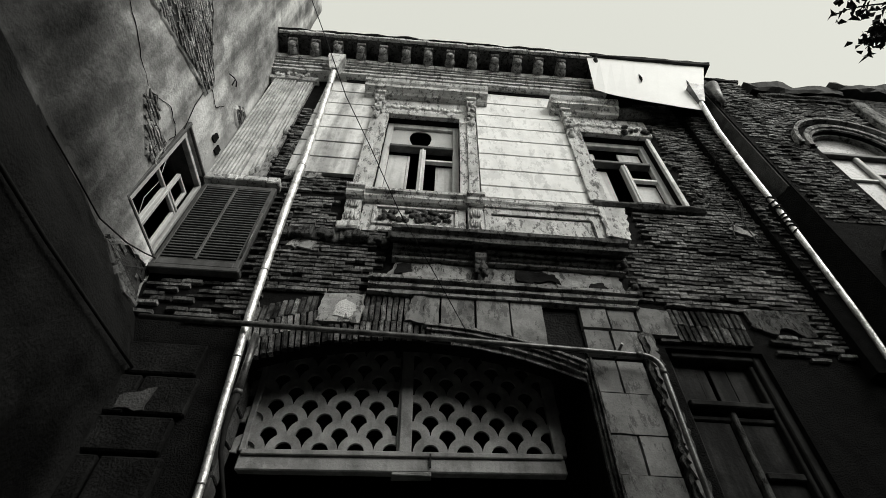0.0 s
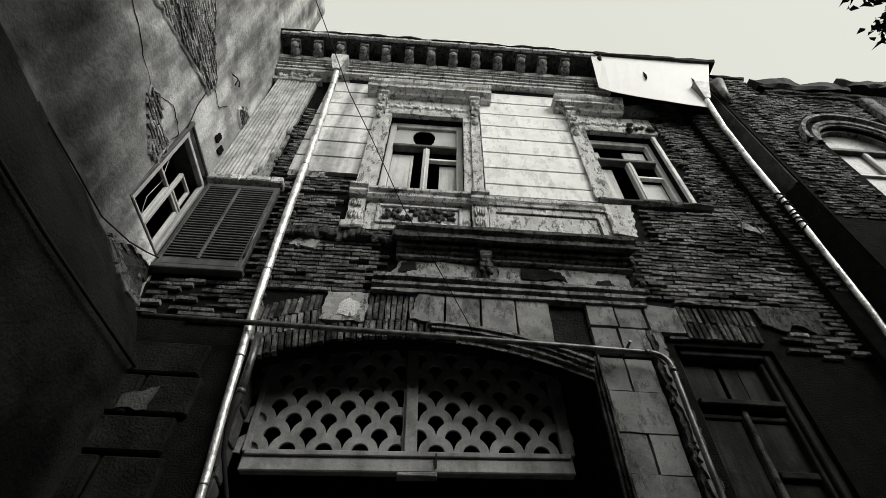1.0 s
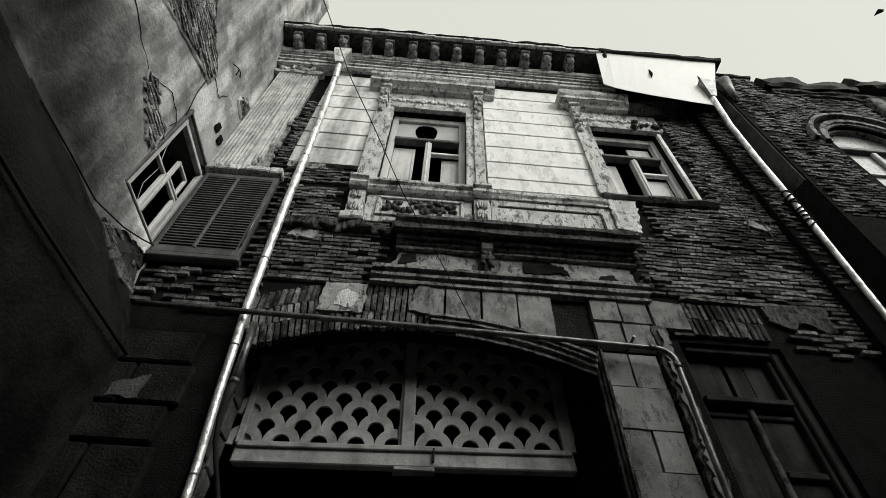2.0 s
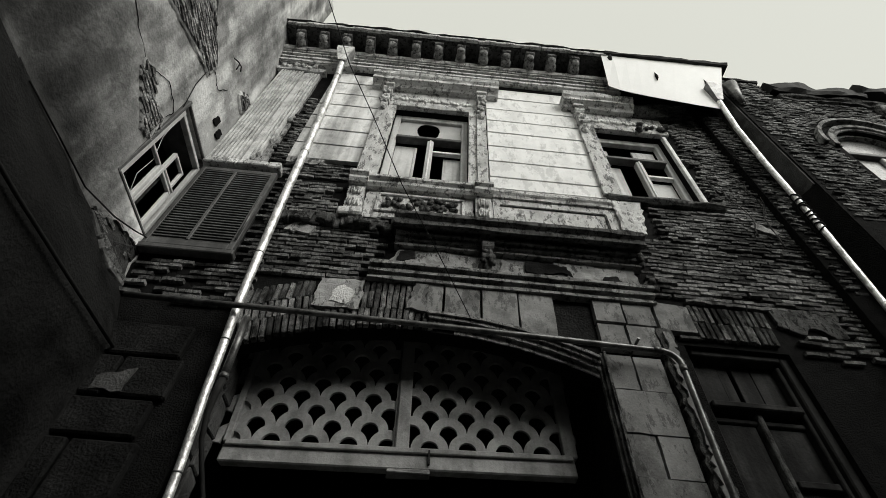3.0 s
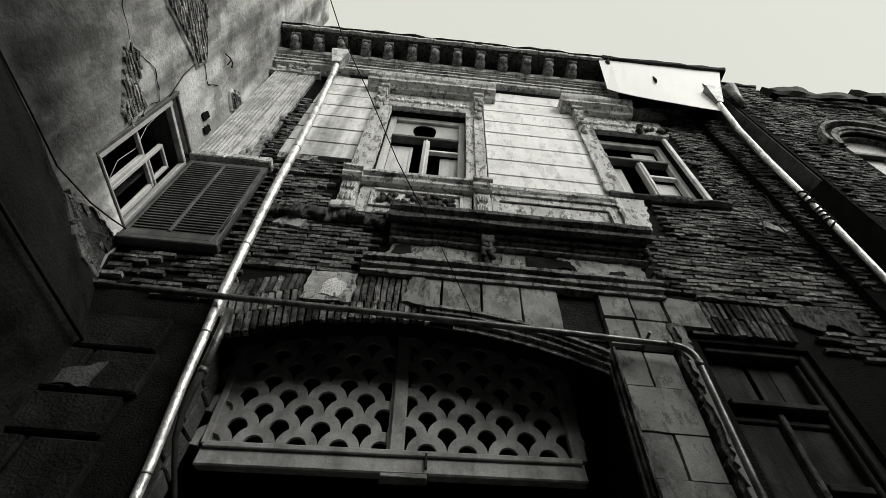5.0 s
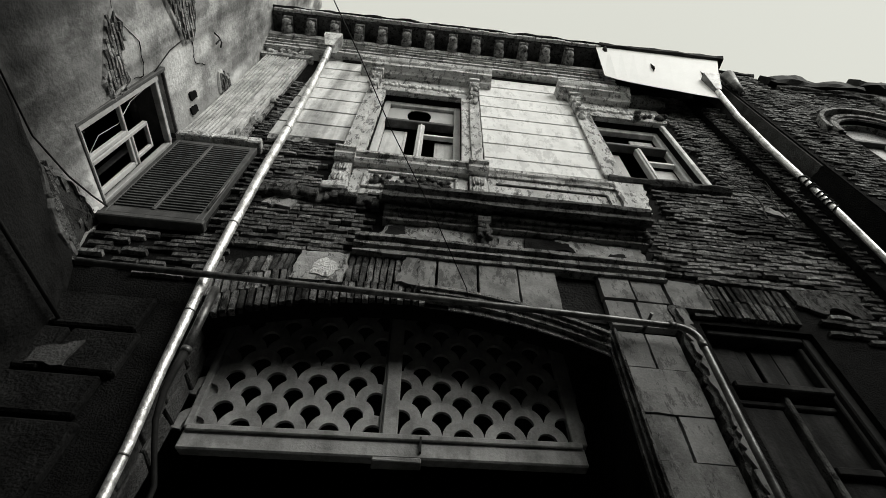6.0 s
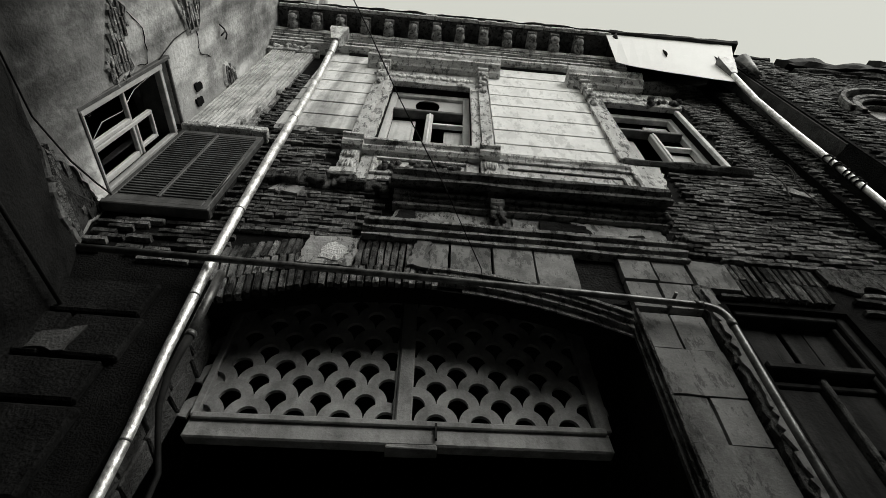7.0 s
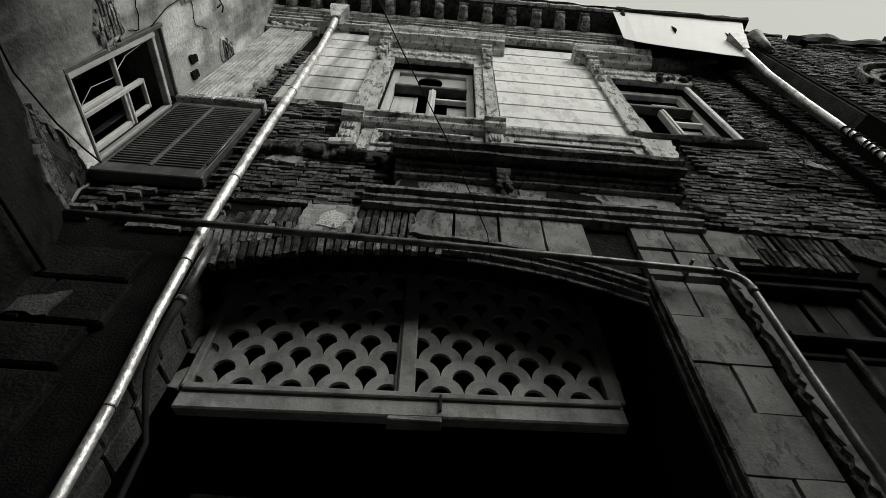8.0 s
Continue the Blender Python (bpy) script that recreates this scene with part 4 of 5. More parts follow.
part("leaf", B(x0 + 0.075, x0 + 0.44, YD + 0.04, YD + 0.08, 0.03, 4.11, bev=0.006), M_MIDWOOD, door, "pale scratched leaf")
part("meeting_post", B(x0 + 0.46, x0 + 0.52, YD - 0.01, YD + 0.08, 0.03, 4.215, bev=0.012, jit=0.006), M_TRIM_DARK, door, "flaking pale post")
part("leaf", B(x0 + 0.54, x1 - 0.145, YD + 0.05, YD + 0.08, 0.03, 4.11, bev=0.006), M_MIDWOOD, door)
part("leaf_rail", B(x0 + 0.545, x1 - 0.145, YD + 0.0, YD + 0.05, 3.58, 3.64, bev=0.008), M_MIDWOOD, door)
part("leaf_rail", B(x0 + 0.545, x1 - 0.145, YD + 0.0, YD + 0.05, 2.0, 2.1, bev=0.008), M_MIDWOOD, door)

# ---- pipes and cables ----
dp = thing("downpipe", "dented bright galvanised downpipe with hopper head", "downpipe", "downpipes")
line = [(-1.497, -0.27, 10.75, 0.055), (-1.48, -0.2, 10.2, 0.055), (-1.45, -0.125, 9.2, 0.054), (-1.375, -0.115, 7.6, 0.052), (-1.33, -0.108, 6.4, 0.050), (-1.285, -0.102, 5.5, 0.045), (-1.245, -0.095, 4.8, 0.042), (-1.215, -0.07, 4.4, 0.039), (-1.178, -0.03, 3.8, 0.035), (-1.138, 0.02, 3.3, 0.033), (-1.06, 0.04, 2.3, 0.033), (-1.0, 0.04, 0.05, 0.033)]
for i, (a, b) in enumerate(zip(line, line[1:])):
    ra, rb = a[3], b[3]
    a, b = Vector(a[:3]), Vector(b[:3])
    n = max(1, round((b - a).length / 0.8))
    for j in range(n):
        p, q = a.lerp(b, j / n), a.lerp(b, (j + 1) / n)
        r0, r1 = ra + (rb - ra) * j / n, ra + (rb - ra) * (j + 1) / n
        d = (q - p).normalized()
        part("pipe_section", tube(bmesh.new(), [p, p.lerp(q, 0.5), q + d * 0.02], [r0, (r0 + r1) / 2, r1 * 0.985], 18, False), M_PIPE, dp)
        if j == 0 and i % 2:
            part("clamp", tube(bmesh.new(), [p + d * 0.06, p + d * 0.072], r0 * 1.07, 16), M_PIPE_DULL, dp)
bm = bmesh.new()
for (za, wa, da), (zb, wb, db) in (((10.62, 0.06, 0.06), (11.0, 0.15, 0.14)), ((11.0, 0.15, 0.14), (11.1, 0.16, 0.15))):
    ra = [bm.verts.new((-1.5 + sx * wa, -0.26 + sy * da, za)) for sx, sy in ((-1, -1), (1, -1), (1, 1), (-1, 1))]
    rb = [bm.verts.new((-1.5 + sx * wb, -0.26 + sy * db, zb)) for sx, sy in ((-1, -1), (1, -1), (1, 1), (-1, 1))]
    for q in range(4):
        bm.faces.new((ra[q], ra[(q + 1) % 4], rb[(q + 1) % 4], rb[q]))
h = part("hopper", bm, M_PIPE, dp, "tapered tin hopper head")
s = h.modifiers.new("thickness", "SOLIDIFY")
s.thickness = 0.008

dp2 = thing("downpipe_bandaged", "galvanised downpipe with flared hopper and tied black wrappings", "downpipe", "downpipes")
line = [(5.17, -0.45, 10.12), (5.14, -0.37, 9.2), (5.12, -0.34, 8.2), (5.11, -0.33, 7.4), (5.10, -0.31, 6.4), (5.08, -0.27, 5.2), (5.02, -0.22, 4.0), (4.98, -0.2, 0.05)]
for i, (a, b) in enumerate(zip(line, line[1:])):
    a, b = Vector(a), Vector(b)
    n = max(1, round((b - a).length / 0.9))
    for j in range(n):
        p, q = a.lerp(b, j / n), a.lerp(b, (j + 1) / n)
        d = (q - p).normalized()
        part("pipe_section", tube(bmesh.new(), [p, p.lerp(q, 0.5), q + d * 0.02], [0.046 - 0.003 * i, 0.0455 - 0.003 * i, 0.045 - 0.003 * i], 18, False), M_PIPE, dp2)
for i in range(9):
    z = 7.25 - i * 0.085 + rnd.uniform(-0.02, 0.02)
    x, y = 5.11 - (7.4 - z) * 0.01, -0.33 + (7.4 - z) * 0.02
    tl = rnd.uniform(-0.05, 0.05)
    wr = tube(bmesh.new(), [(x + 0.048 * math.cos(t), y + 0.048 * math.sin(t), z + tl * math.cos(t)) for t in (2 * math.pi * k / 12 for k in range(13))], 0.010, 5)
    part("wrapping", wr, M_CABLE, dp2, "black tied wire wrapping")
bm = bmesh.new()
for za, wa, zb, wb in ((10.08, 0.05, 10.56, 0.14),):
    ra = [bm.verts.new((5.17 + sx * wa, -0.45 + sy * wa, za)) for sx, sy in ((-1, -1), (1, -1), (1, 1), (-1, 1))]
    rb = [bm.verts.new((5.19 + sx * wb, -0.47 + sy * wb, zb)) for sx, sy in ((-1, -1), (1, -1), (1, 1), (-1, 1))]
    for q in range(4):
        bm.faces.new((ra[q], ra[(q + 1) % 4], rb[(q + 1) % 4], rb[q]))
h = part("hopper", bm, M_PIPE_DULL, dp2, "tapered tin hopper head")
s = h.modifiers.new("thickness", "SOLIDIFY")
s.thickness = 0.008
bm = bmesh.new()
vs = [[], []]
for i in range(9):
    t = math.pi * (0.1 + 0.8 * i / 8)
    for k, (zz, rr) in enumerate(((9.9, 0.06), (10.55, 0.2))):
        vs[k].append(bm.verts.new((5.48 - rr * math.cos(t) * 0.8, -0.50 - rr * math.sin(t), zz)))
for i in range(8):
    f = bm.faces.new((vs[0][i], vs[0][i + 1], vs[1][i + 1], vs[1][i]))
    f.smooth = True
h = part("spout", bm, M_PIPE_DULL, dp2, "curved tin spout")
s = h.modifiers.new("thickness", "SOLIDIFY")
s.thickness = 0.006

gas = thing("gas_pipe", "dull iron pipe crossing the facade and turning down", "pipe")
pts = [(-2.2, -0.17, 4.655), (-1.0, -0.18, 4.635), (0.4, -0.185, 4.61), (1.6, -0.18, 4.59), (2.60, -0.165, 4.575)]
for k in range(1, 6):
    t = math.pi / 2 * k / 5
    pts.append((2.60 + 0.14 * math.sin(t), -0.16, 4.575 - 0.14 * (1 - math.cos(t))))
pts += [(2.735, -0.15, 3.6), (2.73, -0.14, 0.05)]
part("pipe", tube(bmesh.new(), pts, 0.027, 12), M_PIPE_DULL, gas)
for p in ((2.74, -0.158, 4.40), (2.55, -0.166, 4.577)):
    part("collar", tube(bmesh.new(), [(p[0] - (0.03 if p[2] > 4.5 else 0), p[1], p[2] + (0 if p[2] > 4.5 else 0.03)), (p[0] + (0.03 if p[2] > 4.5 else 0), p[1], p[2] - (0 if p[2] > 4.5 else 0.03))], 0.033, 12), M_PIPE_DULL, gas)
part("bracket", tube(bmesh.new(), [(2.4, 0.03, 4.66), (2.42, -0.17, 4.7)], 0.014, 6), M_PIPE_DULL, gas)
part("bracket", tube(bmesh.new(), [(0.6, 0.03, 4.80), (0.6, -0.18, 4.62)], 0.01, 6), M_PIPE_DULL, gas)

br = thing("branch_pipe", "grey branch pipe bending into a black hose beside the gate", "pipe")
part("pipe", tube(bmesh.new(), [(-1.12, -0.07, 4.60), (-1.11, -0.05, 4.3), (-1.105, -0.02, 4.0)], [0.036, 0.035, 0.034], 12), M_PIPE_DULL, br)
part("collar", tube(bmesh.new(), [(-1.105, -0.02, 4.03), (-1.105, -0.018, 3.99)], 0.038, 12), M_PIPE_DULL, br)
part("hose", tube(bmesh.new(), [(-1.105, -0.02, 4.0), (-1.115, 0.0, 3.85), (-1.12, 0.03, 3.7), (-1.10, 0.08, 3.52), (-1.05, 0.16, 3.36), (-1.0, 0.28, 3.2), (-0.98, 0.34, 2.6), (-0.98, 0.34, 0.05)], [0.032, 0.028, 0.024, 0.02, 0.018, 0.018, 0.018, 0.018], 10), M_CABLE, br, "black rubber hose")

wire = thing("overhead_wire", "thin black wire slung across the courtyard", "wire")
pp = [(0.92, -0.03, 4.70), (0.86, -0.28, 4.66), (0.53, -0.93, 4.70), (0.19, -1.43, 4.91), (-0.10, -1.79, 5.32), (-0.34, -2.05, 5.66), (-0.58, -2.4, 6.09), (-0.8, -2.71, 6.47), (-1.6, -3.8, 7.8), (-2.64, -5.2, 9.5)]
part("strand", tube(bmesh.new(), pp, 0.004, 6), M_CABLE, wire)

c1t = thing("wall_cable", "black cable sagging along the rendered wall", "cable", "wall cables")
pp = [(-2.45, -1.95, 4.955), (-2.42, -1.5, 4.96), (-2.42, -1.05, 4.99), (-2.44, -0.6, 5.19), (-2.46, -0.3, 5.38), (-2.47, -0.1, 5.52)]
part("strand", tube(bmesh.new(), pp, 0.008, 6), M_CABLE, c1t)
c2t = thing("thick_wall_cable", "thick black cable clipped low along the rendered wall", "cable", "wall cables")
pp = [(-2.09, -3.2, 4.04), (-2.09, -2.14, 4.08), (-2.09, -1.6, 4.09), (-2.09, -0.8, 4.14), (-2.09, -0.02, 4.19)]
part("strand", tube(bmesh.new(), pp, 0.015, 8), M_CABLE, c2t)
c3t = thing("window_cable", "thin wire hanging down the rendered wall to the window", "cable", "wall cables")
pp = [(-2.6, -1.0, 7.9), (-2.57, -0.98, 7.4), (-2.55, -0.92, 7.1), (-2.55, -0.86, 6.9)]
part("strand", tube(bmesh.new(), pp, 0.006, 6), M_CABLE, c3t)

# vent holes, made as raised black patches for their shade, and hook on the rendered wall
for yy, zz in ((-0.34, 7.74), (-0.17, 7.70)):
    t = bmesh.new()
    x = left_x(zz)
    pts = ragged([(-0.05, -0.09), (0.05, -0.06), (0.05, 0.09), (-0.04, 0.07)], 0.04, 0.012)
    f = [t.verts.new((x + 0.022, yy + p, zz + q)) for p, q in pts]
    b = [t.verts.new((x - 0.02, yy + p, zz + q)) for p, q in pts]
    t.faces.new(f)
    for j in range(len(pts)):
        t.faces.new((f[j], b[j], b[(j + 1) % len(pts)], f[(j + 1) % len(pts)]))
    part("wall_hole", t, M_VOID, wall_west, "black patch painted as the shade of a hole in the render")

hook = thing("wall_hook", "small bent iron hook in the rendered wall", "hook")
hx = left_x(8.7) + 0.01
part("prong", tube(bmesh.new(), [(hx - 0.03, -0.86, 8.74), (hx + 0.05, -0.80, 8.72), (hx + 0.06, -0.72, 8.76), (hx + 0.05, -0.66, 8.72)], 0.010, 6), M_CABLE, hook)
part("prong", tube(bmesh.new(), [(hx + 0.05, -0.76, 8.74), (hx + 0.05, -0.74, 8.6)], 0.010, 6), M_CABLE, hook)

# ---- neighbour's details ----
aw = thing("arched_window", "arched window with pale panes and moulded stucco arch", "window")
xa, xb, za, zb = RW
xc, rr = (xa + xb) / 2, (xb - xa) / 2
part("glass_board", B(xa, xb, RY + 0.14, RY + 0.17, za, zb), M_OLDPANE, aw, "pale whitened panes")
t = bmesh.new()
slab(t, [(xc + rr * math.cos(math.pi * i / 20), zb + rr * math.sin(math.pi * i / 20)) for i in range(21)], RY + 0.14, RY + 0.17)
part("fan_pane", t, M_OLDPANE, aw)
part("transom", B(xa, xb, RY + 0.06, RY + 0.138, zb - 0.06, zb + 0.02, bev=0.01), M_DARKWOOD, aw)
part("mullion", B(xc - 0.04, xc + 0.04, RY + 0.08, RY + 0.138, za, zb - 0.06, bev=0.01), M_WHITEWOOD, aw)
part("bar", B(xa, xc - 0.04, RY + 0.1, RY + 0.138, 7.9, 7.94), M_GREYWOOD, aw)
part("bar", B(xc + 0.04, xb, RY + 0.1, RY + 0.138, 8.1, 8.14), M_GREYWOOD, aw)
for j, (r0, r1, y) in enumerate(((rr - 0.05, rr, RY + 0.06), (rr, rr + 0.05, RY - 0.03), (rr + 0.05, rr + 0.13, RY - 0.06), (rr + 0.24, rr + 0.30, RY - 0.1))):
    t = bmesh.new()
    n = 22
    prev = None
    for i in range(n + 1):
        an = math.pi * i / n
        cur = [t.verts.new((xc + r * math.cos(an), yy, zb + r * math.sin(an))) for r, yy in ((r0, RY + 0.138 if j == 0 else RY), (r0, y), (r1, y), (r1, RY + 0.138 if j == 0 else RY))]
        if prev:
            for q in range(4):
                t.faces.new((prev[q], prev[(q + 1) % 4], cur[(q + 1) % 4], cur[q]))
        prev = cur
    part("arch_moulding", t, M_TRIM_MID, aw)
east = thing("neighbour_eaves", "dark ragged roof edge of the neighbouring brick house", "roof edge")
part("roof_edge", prism(bmesh.new(), [(0.1, 10.67), (-0.47, 10.665), (-0.60, 10.56), (-0.63, 10.62), (-0.61, 10.93), (0.1, 11.0)], 6.28, 8.0, 0.12, 0.09), M_TIN_DARK, east)
part("roof_edge", prism(bmesh.new(), [(0.1, 10.75), (-0.66, 10.75), (-0.69, 10.84), (-0.66, 11.1), (0.1, 11.15)], 8.004, 12.0, 0.15, 0.09), M_TIN_DARK, east)
part("coping", prism(bmesh.new(), [(0.1, 11.085), (RY - 0.05, 11.085), (RY - 0.06, 11.12), (0.1, 11.17)], 5.36, 6.27, 0.08, 0.04), M_TIN_DARK, east)
part("upper_brickwork", prism(bmesh.new(), [(RY, 10.38), (RY - 0.05, 10.38), (RY - 0.05, 10.46), (RY - 0.08, 10.47), (RY - 0.08, 10.55), (RY, 10.56)], 6.4, 12.0, 0.06, 0.05), M_TRIM_DARK, east)
part("pilaster_strip", B(8.02, 8.28, RY - 0.12, RY, 7.0, 10.36, bev=0.02), M_TRIM_MID, east)
part("return_face", B(5.368, 5.398, RY + 0.02, -0.125, 7.43, 11.0), M_RETURN, east, "grey plastered corner return")
part("pilaster_strip", B(8.4, 12.0, RY - 0.05, RY, 9.9, 10.36, bev=0.02), M_TRIM_DARK, east)
can = thing("canopy", "blackened sheet canopy over the neighbouring yard", "canopy")
bm = bmesh.new()
lo, hi = [], []
for i in range(13):
    x = 5.75 + 0.45 * i
    drop = 0.9 * max(0, 1 - i / 3) ** 2
    hi.append(bm.verts.new((x, RY - 0.02, 6.95 - drop + 0.03 * math.sin(i * 2.1))))
    lo.append(bm.verts.new((x, RY - 0.75, 6.65 - drop + 0.04 * math.sin(i * 1.7))))
for i in range(12):
    bm.faces.new((lo[i], lo[i + 1], hi[i + 1], hi[i]))
c = part("sheet", bm, M_TIN_DARK, can)
s = c.modifiers.new("thickness", "SOLIDIFY")
s.thickness = 0.03
for x in (6.2, 8.0, 9.8):
    part("strut", tube(bmesh.new(), [(x, RY, 6.0), (x, RY - 0.7, 6.6)], 0.025, 8), M_TIN_DARK, can)

# ---- tree whose branch hangs in over the yard ----
tree = thing("tree", "leafy tree with dark branches overhanging the yard", "tree")
part("trunk", tube(bmesh.new(), [(8.2, -3.6, 0), (8.1, -3.5, 2.2), (7.9, -3.3, 4.4), (7.5, -3.0, 6.2)], [0.2, 0.17, 0.14, 0.09], 12), M_BARK, tree)
limbs = [
    [(7.5, -3.0, 6.2), (8.4, -3.6, 7.4), (9.0, -4.2, 8.4)],
    [(7.6, -3.1, 5.8), (8.6, -3.0, 6.9), (9.3, -3.0, 7.8)],
    [(7.7, -3.2, 5.2), (6.0, -3.4, 5.55), (4.5, -3.35, 5.4), (3.55, -3.28, 5.08)],
    [(3.55, -3.28, 5.08), (3.3, -3.17, 4.93), (3.14, -3.09, 4.85), (3.08, -3.02, 4.82)],
    [(3.55, -3.28, 5.08), (3.25, -3.26, 4.99), (3.06, -3.22, 5.0), (2.94, -3.17, 5.02)],
]
for i, lm in enumerate(limbs):
    r0 = 0.05 if i < 3 else 0.008
    part("limb" if i < 3 else "twig", tube(bmesh.new(), lm, [r0 * (1 - 0.24 * k) for k in range(len(lm))], 8), M_BARK, tree)
verts, faces = [], []
lr = random.Random(3)
for k, lm in enumerate(limbs):
    for a, b in zip(lm, lm[1:]):
        spread = 0.2 if k < 3 else 0.036
        for i in range(260 if k < 2 else 120 if k == 2 else (50, 28)[k - 3]):
            p = Vector(a).lerp(Vector(b), lr.random()) + Vector((lr.gauss(0, spread), lr.gauss(0, spread), lr.gauss(0, spread * 0.8)))
            if k == 2 and p.x < 3.9:
                continue
            m = Euler((lr.uniform(-1, 1), lr.uniform(-1, 1), lr.uniform(0, 6.3))).to_matrix()
            L, W = lr.uniform(0.045, 0.075), lr.uniform(0.028, 0.042)
            n0 = len(verts)
            for q in ((0, 0, 0), (L * 0.4, W / 2, 0.008), (L, 0, -0.01), (L * 0.4, -W / 2, 0.008)):
                verts.append(p + m @ Vector(q))
            faces += [(n0, n0 + 1, n0 + 2), (n0, n0 + 2, n0 + 3)]
me = bpy.data.meshes.new("crown")
me.from_pydata([tuple(v) for v in verts], [], faces)
me.materials.append(M_LEAF)
crown = new("crown", me)
crown.parent = tree
tagged(crown, "", kind="stuff")

# dead creeper clinging to the brick beside the bandaged pipe
vine = thing("dead_creeper", "dry leafless creeper clinging to the brick wall", "creeper")
vr = random.Random(5)


def stem(p, d, n, rad, depth):
    pts = [p]
    for i in range(n):
        d = (d + Vector((vr.gauss(0, 0.25), 0, vr.gauss(0, 0.22)))).normalized()
        q = pts[-1] + d * 0.13
        q.y = -0.045 + vr.uniform(-0.02, 0.012)
        if not (4.25 < q.x < 4.96 and 5.6 < q.z < 9.3):
            break
        pts.append(q)
        if depth < 2 and vr.random() < 0.33:
            stem(q, (d + Vector((vr.choice((-1, 1)) * 0.9, 0, vr.uniform(-0.2, 0.6)))).normalized(), max(2, n // 2), rad * 0.6, depth + 1)
    if len(pts) > 1:
        part("stem" if depth == 0 else "twig", tube(bmesh.new(), pts, [rad * (1 - 0.7 * i / len(pts)) for i in range(len(pts))], 5), M_BARK, vine)


for x, z in ((4.5, 6.7), (4.75, 6.5), (4.85, 6.9)):
    stem(Vector((x, -0.045, z)), Vector((vr.uniform(-0.3, 0.5), 0, 1)).normalized(), 13, 0.011, 0)

# ---- bricks ----
NS = 4                                # stations along a brick
BF = []
for i in range(NS - 1):
    for j in range(3):
        BF.append((4 * i + j, 4 * i + j + 1, 4 * i + j + 5, 4 * i + j + 4))
BF += [(0, 3, 2, 1), tuple(4 * (NS - 1) + j for j in range(4))]


def brick_verts(L, H, r):
    """A worn brick with its face near y = -0.012, arrises crumbled unevenly along its length."""
    out = []
    skew = r.uniform(-0.002, 0.002)
    for i in range(NS):
        inner = 0 < i < NS - 1
        x = (i / (NS - 1) - 0.5) * L + (r.uniform(-0.02, 0.02) if inner else r.uniform(-0.002, 0.002))
        lo, hi = -H / 2 + r.uniform(-0.002, 0.003) + skew, H / 2 - r.uniform(-0.002, 0.004) + skew
        f = -0.012 + r.uniform(-0.006, 0.006)
        out += [(x, 0.06, lo), (x, f + r.uniform(0, 0.010), lo), (x, f, hi), (x, 0.06, hi)]
    return out


def brick_mesh(L, H, r, m=None):
    me = bpy.data.meshes.new("brick")
    me.from_pydata(brick_verts(L, H, r), [], BF)
    me.materials.append(m or M_BRICK)
    return me


brr = random.Random(11)
SOLDIERS = [brick_mesh(0.046 + brr.uniform(-0.006, 0.005), h, brr) for h in (0.2, 0.2, 0.22, 0.21, 0.2)]
KINDS = {}


def kinds(course, length):
    """Eight worn bricks of one size, made once."""
    if (course, length) not in KINDS:
        KINDS[course, length] = [brick_mesh(length - 0.006 + brr.uniform(-0.012, 0.004), course * 0.55 + brr.uniform(-0.007, 0.006), brr) for i in range(8)]
    return KINDS[course, length]


def lay(parent, inside, x0, x1, z0, z1, near, place, course, length, own=None, sunk=None):
    """Running bond over a rectangle where inside(x, z) holds; near(x, z) picks the bricks that are parts, the rest is joined."""
    verts, faces, count = [], [], 0
    k = 0
    z = z0 + course / 2
    while z < z1:
        x = x0 + (length / 2 if k % 2 else 0)
        while x < x1:
            if inside(x, z) and brr.random() > 0.03:
                dx, dz = brr.uniform(-0.012, 0.012), brr.uniform(-0.003, 0.003)
                out = brr.gauss(0, 0.006) + (0.014 if brr.random() < 0.08 else 0)
                if sunk and sunk(x, z):
                    out -= 0.03
                m = place(x + dx, out, z + dz) @ Matrix.Rotation(brr.gauss(0, 0.008), 4, "Y")
                if near(x, z) and count < 300:
                    ob = new("brick", brr.choice(kinds(course, length)))
                    ob.parent = parent
                    ob.matrix_local = m
                    if own:
                        ob.material_slots[0].link = "OBJECT"
                        ob.material_slots[0].material = own
                    count += 1
                else:
                    n0 = len(verts)
                    verts += [tuple(m @ Vector(v)) for v in brick_verts(length - 0.006 + brr.uniform(-0.012, 0.004), course * 0.55 + brr.uniform(-0.007, 0.006), brr)]
                    faces += [tuple(n0 + i for i in f) for f in BF]
            x += length
        z += course
        k += 1
    if verts:
        me = bpy.data.meshes.new("brickwork")
        me.from_pydata(verts, [], faces)
        me.materials.append(M_BRICK_LOOSE)
        ob = new("brickwork", me)
        ob.parent = parent
        tagged(ob, kind="stuff")


GAP = [(2.82, 5.86), (2.85, 6.56), (3.3, 6.52), (3.65, 6.45), (4.4, 6.38), (4.9, 6.22), (5.1, 6.0), (4.6, 5.96), (4.1, 5.93), (3.4, 5.9)]


def in_poly(p, poly):
    c = False
    for (ax, az), (bx, bz) in zip(poly, poly[1:] + poly[:1]):
        if (az > p[1]) != (bz > p[1]) and p[0] < (bx - ax) * (p[1] - az) / (bz - az) + ax:
            c = not c
    return c


